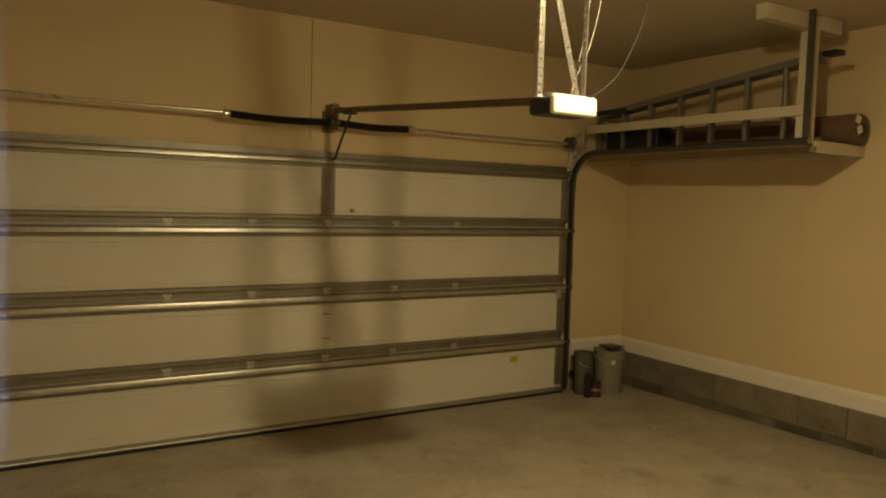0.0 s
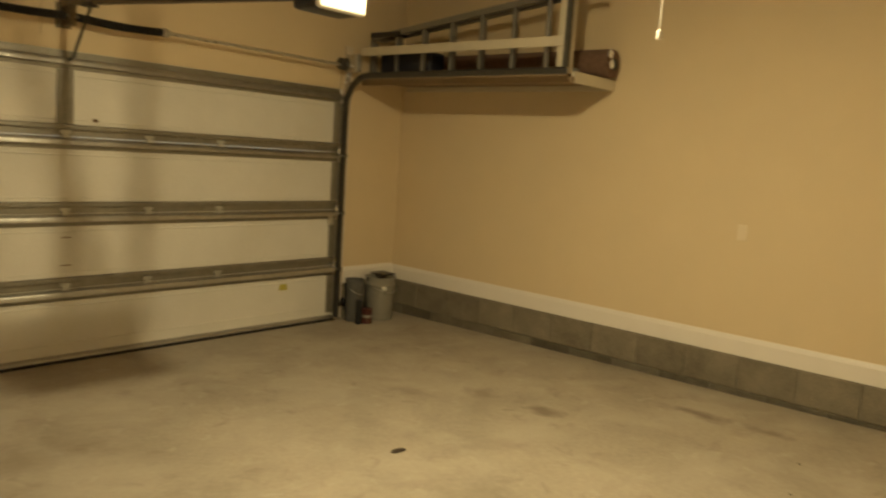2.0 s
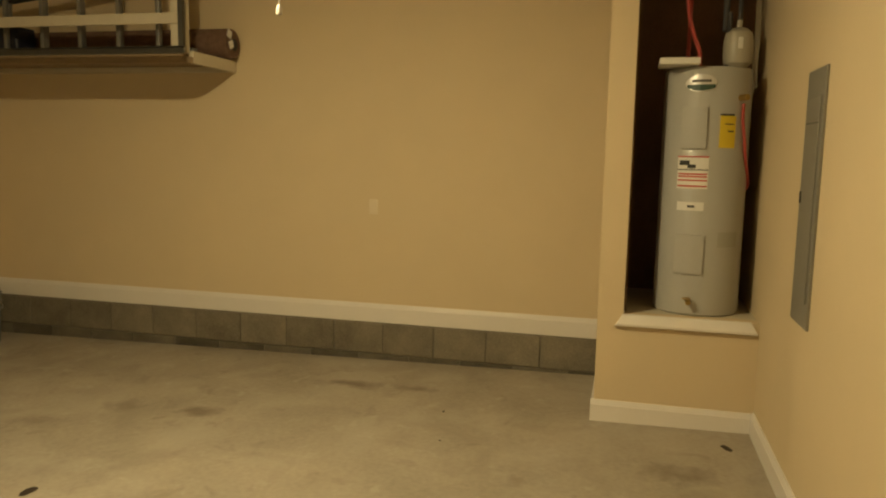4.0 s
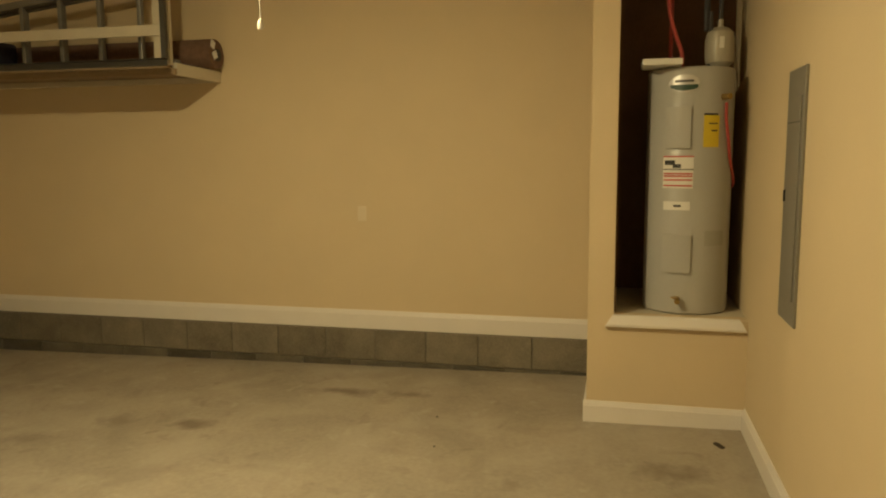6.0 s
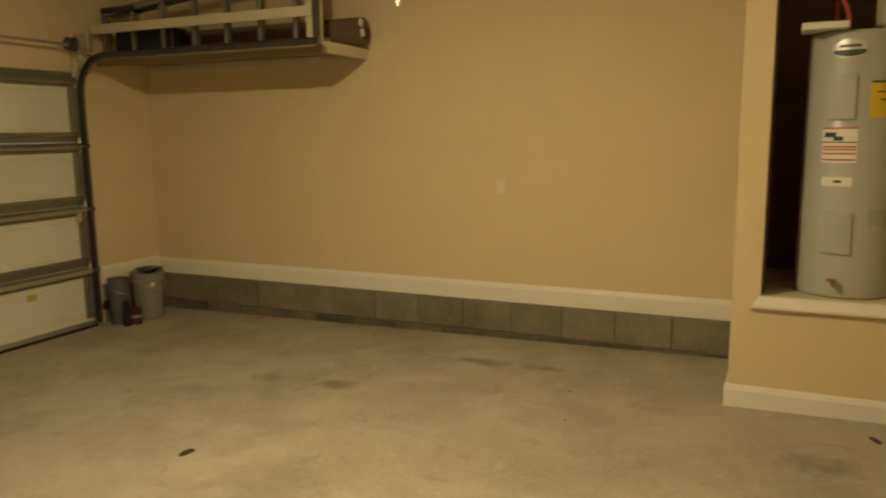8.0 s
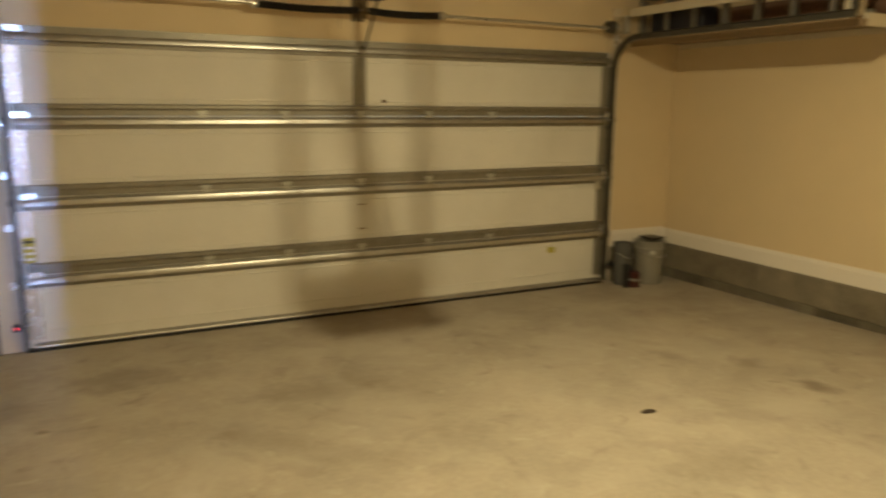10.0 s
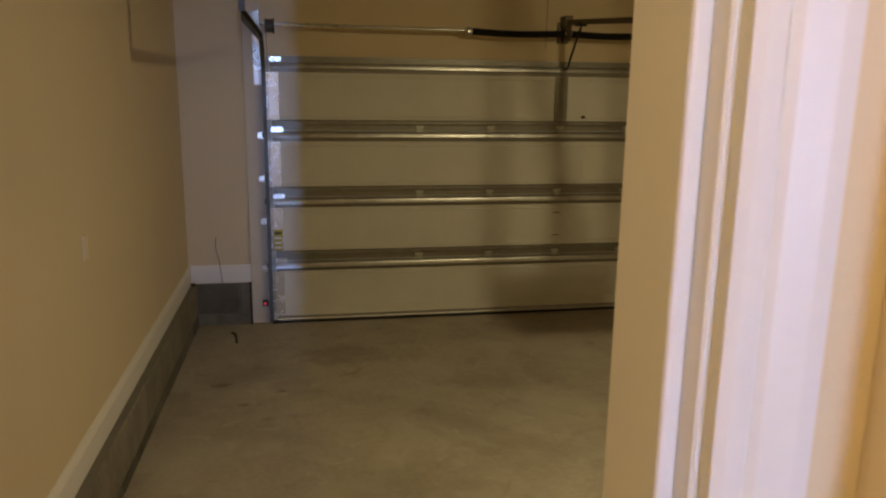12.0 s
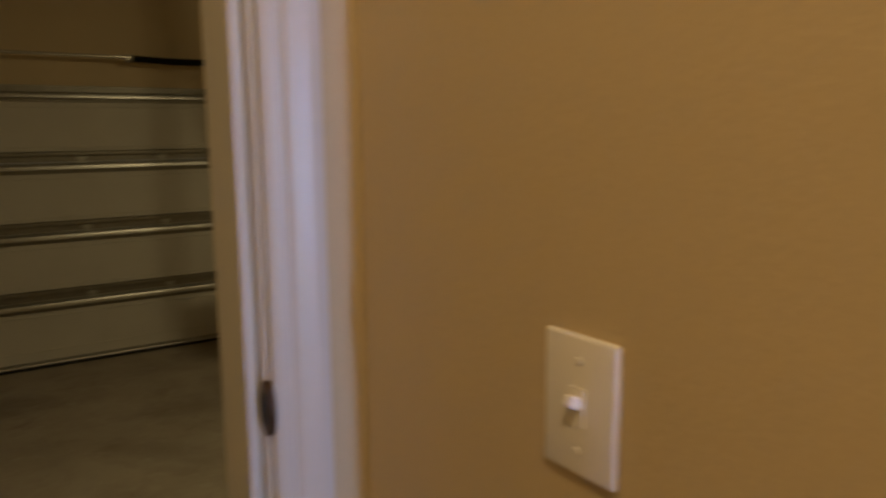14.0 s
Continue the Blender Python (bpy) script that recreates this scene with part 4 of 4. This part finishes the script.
part("stain", curved(-5.70, -5.60, 1.05, 1.13, 0.0, 0.0008), M_FADED, heater, "faded grey label")
valve = part("drain_valve", tube([(HX - HR * 0.98, -5.47, 0.765), (HX - HR - 0.05, -5.468, 0.755)], 0.014, 12), M_BRASS, heater, "brass drain valve")
part("valve_wheel", lathe([(0, 0), (0.022, 0), (0.024, 0.006), (0, 0.01)], (HX - HR - 0.03, -5.46, 0.772), 12), M_BRASS, valve)
rv = part("relief_valve", tube([(HX - HR * 0.75, -5.67, 1.83), (HX - HR * 0.95, -5.70, 1.83)], 0.016, 12), M_BRASS, heater, "brass relief valve")
part("overflow_pipe", tube(arc([(HX - HR * 0.74, -5.690, 1.80), (HX - HR * 0.76, -5.690, 1.72), (HX - HR * 0.70, -5.705, 1.62), (HX - HR * 0.5, -5.725, 1.50), (HX - HR * 0.1, -5.755, 1.38), (HX + 0.12, -5.74, 1.32)]), 0.008, 10), M_PEX, heater, "red overflow pipe", smooth=True)
part("hot_pipe", tube(arc([(HX - 0.02, -5.47, HZ1), (HX - 0.02, -5.47, 2.08), (HX - 0.0, -5.43, 2.2), (HX + 0.02, -5.40, 2.35), (HX + 0.03, -5.38, 2.7)]), 0.011, 10), M_PEX, heater, "red flexible hot pipe", smooth=True)
part("hot_riser", tube([(HX + 0.1, -5.42, HZ1), (HX + 0.1, -5.42, 2.86)], 0.011, 8), M_PEX, heater)
part("cold_pipe", tube([(HX + 0.04, -5.62, HZ1), (HX + 0.04, -5.62, 2.30)], 0.012, 10), M_COPPER, heater, smooth=True)
part("cold_riser", tube([(HX + 0.05, -5.60, 2.2), (HX + 0.05, -5.60, 2.86)], 0.016, 10), M_COPPER, heater)
part("insulation_board", solid(HX - 0.27, HX - 0.02, -5.46, -5.26, 1.992, 2.025, 0.006, 2, Matrix.Identity(4)), M_LABEL, heater, "off-white insulation pad")
ex = thing("expansion_tank", "cream expansion tank above the water heater", "expansion tank")
part("tank", lathe([(0, 0), (0.045, 0.004), (0.072, 0.03), (0.077, 0.07), (0.077, 0.15), (0.068, 0.19), (0.038, 0.215), (0.014, 0.222), (0.014, 0.26), (0, 0.26)], (HX + 0.06, -5.672, 2.0), 28), M_EXPTANK, ex, smooth=True)
part("pipe", tube([(HX + 0.06, -5.672, 2.25), (HX + 0.06, -5.672, 2.86)], 0.012, 10), M_COPPER, ex)
part("label", solid(HX - 0.020, HX - 0.018, -5.685, -5.66, 2.10, 2.16), M_LABEL, ex)

heater.matrix_world = ex.matrix_world = Matrix.Translation((5.115, -5.842, 0.736)) @ Matrix.Diagonal((1.11, 1.11, 1.10, 1)) @ Matrix.Translation((-HX, -HY, -HZ0))

# ---- breaker panel ----
pan = thing("breaker_panel", "grey metal electrical breaker panel set in the back wall", "electrical panel")
part("cover", solid(3.66, 3.97, YB, YB + 0.012, 0.945, 2.04, 0.002, 1), M_BREAKER, pan)
dr = part("panel_door", solid(3.70, 3.93, YB + 0.0125, YB + 0.018, 1.05, 1.92, 0.002, 1), M_BREAKER, pan)
part("latch", solid(3.91, 3.925, YB + 0.018, YB + 0.024, 1.47, 1.52, 0.001, 1), M_BLACK, dr)
part("seam", solid(3.705, 3.925, YB + 0.018, YB + 0.0195, 1.81, 1.815), M_DKGREY, dr)

# ---- marks and litter on the slab ----
random.seed(11)


def blot(name, x, y, rx, ry, label, category, material, thick=0.0015, turn=0):
    bm = bmesh.new()
    n = 26
    ring = []
    for k in range(n):
        a = 2 * math.pi * k / n
        q = 1 + 0.35 * noise.noise(Vector((math.cos(a) * 1.7 + x * 9, math.sin(a) * 1.7 + y * 9, 0)))
        u, v = rx * q * math.cos(a), ry * q * math.sin(a)
        c, s = math.cos(turn), math.sin(turn)
        px, py = x + u * c - v * s, y + u * s + v * c
        ring.append(bm.verts.new((px, py, slope(py) + 0.0006)))
    top = bm.verts.new((x, y, slope(y) + thick + 0.0006))
    for k in range(n):
        bm.faces.new((ring[k], ring[(k + 1) % n], top))
    return tagged(part(name, bm, material, smooth=True), label, category)


blot("oil_spot", 3.10, -2.75, 0.055, 0.03, "dark round oil spot on the concrete floor", "oil spot", M_STAIN)
blot("dead_leaf", 4.50, -6.0, 0.05, 0.022, "dark dried leaf litter on the concrete floor", "leaf", M_STAIN, 0.012, 0.4)
blot("crumb", 4.68, -4.365, 0.010, 0.008, "tiny dark crumb on the concrete floor", "crumb", M_STAIN, 0.006)
blot("crumb", 4.21, -4.46, 0.009, 0.007, "tiny dark crumb on the concrete floor", "crumb", M_STAIN, 0.005)
tagged(part("stick", tube(arc([(-0.34, -0.27, 0.012), (-0.305, -0.33, 0.016), (-0.283, -0.516, 0.014)]), 0.008, 6), M_STAIN), "short dark stick on the concrete floor", "stick")
tagged(part("hanging_wire", tube(arc([(-0.46, 0.012, 0.745), (-0.465, 0.0, 0.66), (-0.44, 0.003, 0.53), (-0.42, -0.03, 0.36)]), 0.003, 6), M_WIRE), "thin loose wire hanging down the wall", "wire")
bm = bmesh.new()
bmesh.ops.create_icosphere(bm, subdivisions=2, radius=0.022)
for v in bm.verts:
    v.co = Vector((v.co.x * 1.2, v.co.y, v.co.z * 0.7)) * (1 + 0.35 * noise.noise(v.co * 40))
bmesh.ops.transform(bm, matrix=Matrix.Translation((-0.648, -0.06, 0.366)), verts=bm.verts[:])
tagged(part("dirt_clod", bm, M_STAIN, smooth=True), "dark clod of dirt on the stem wall ledge", "dirt clod")
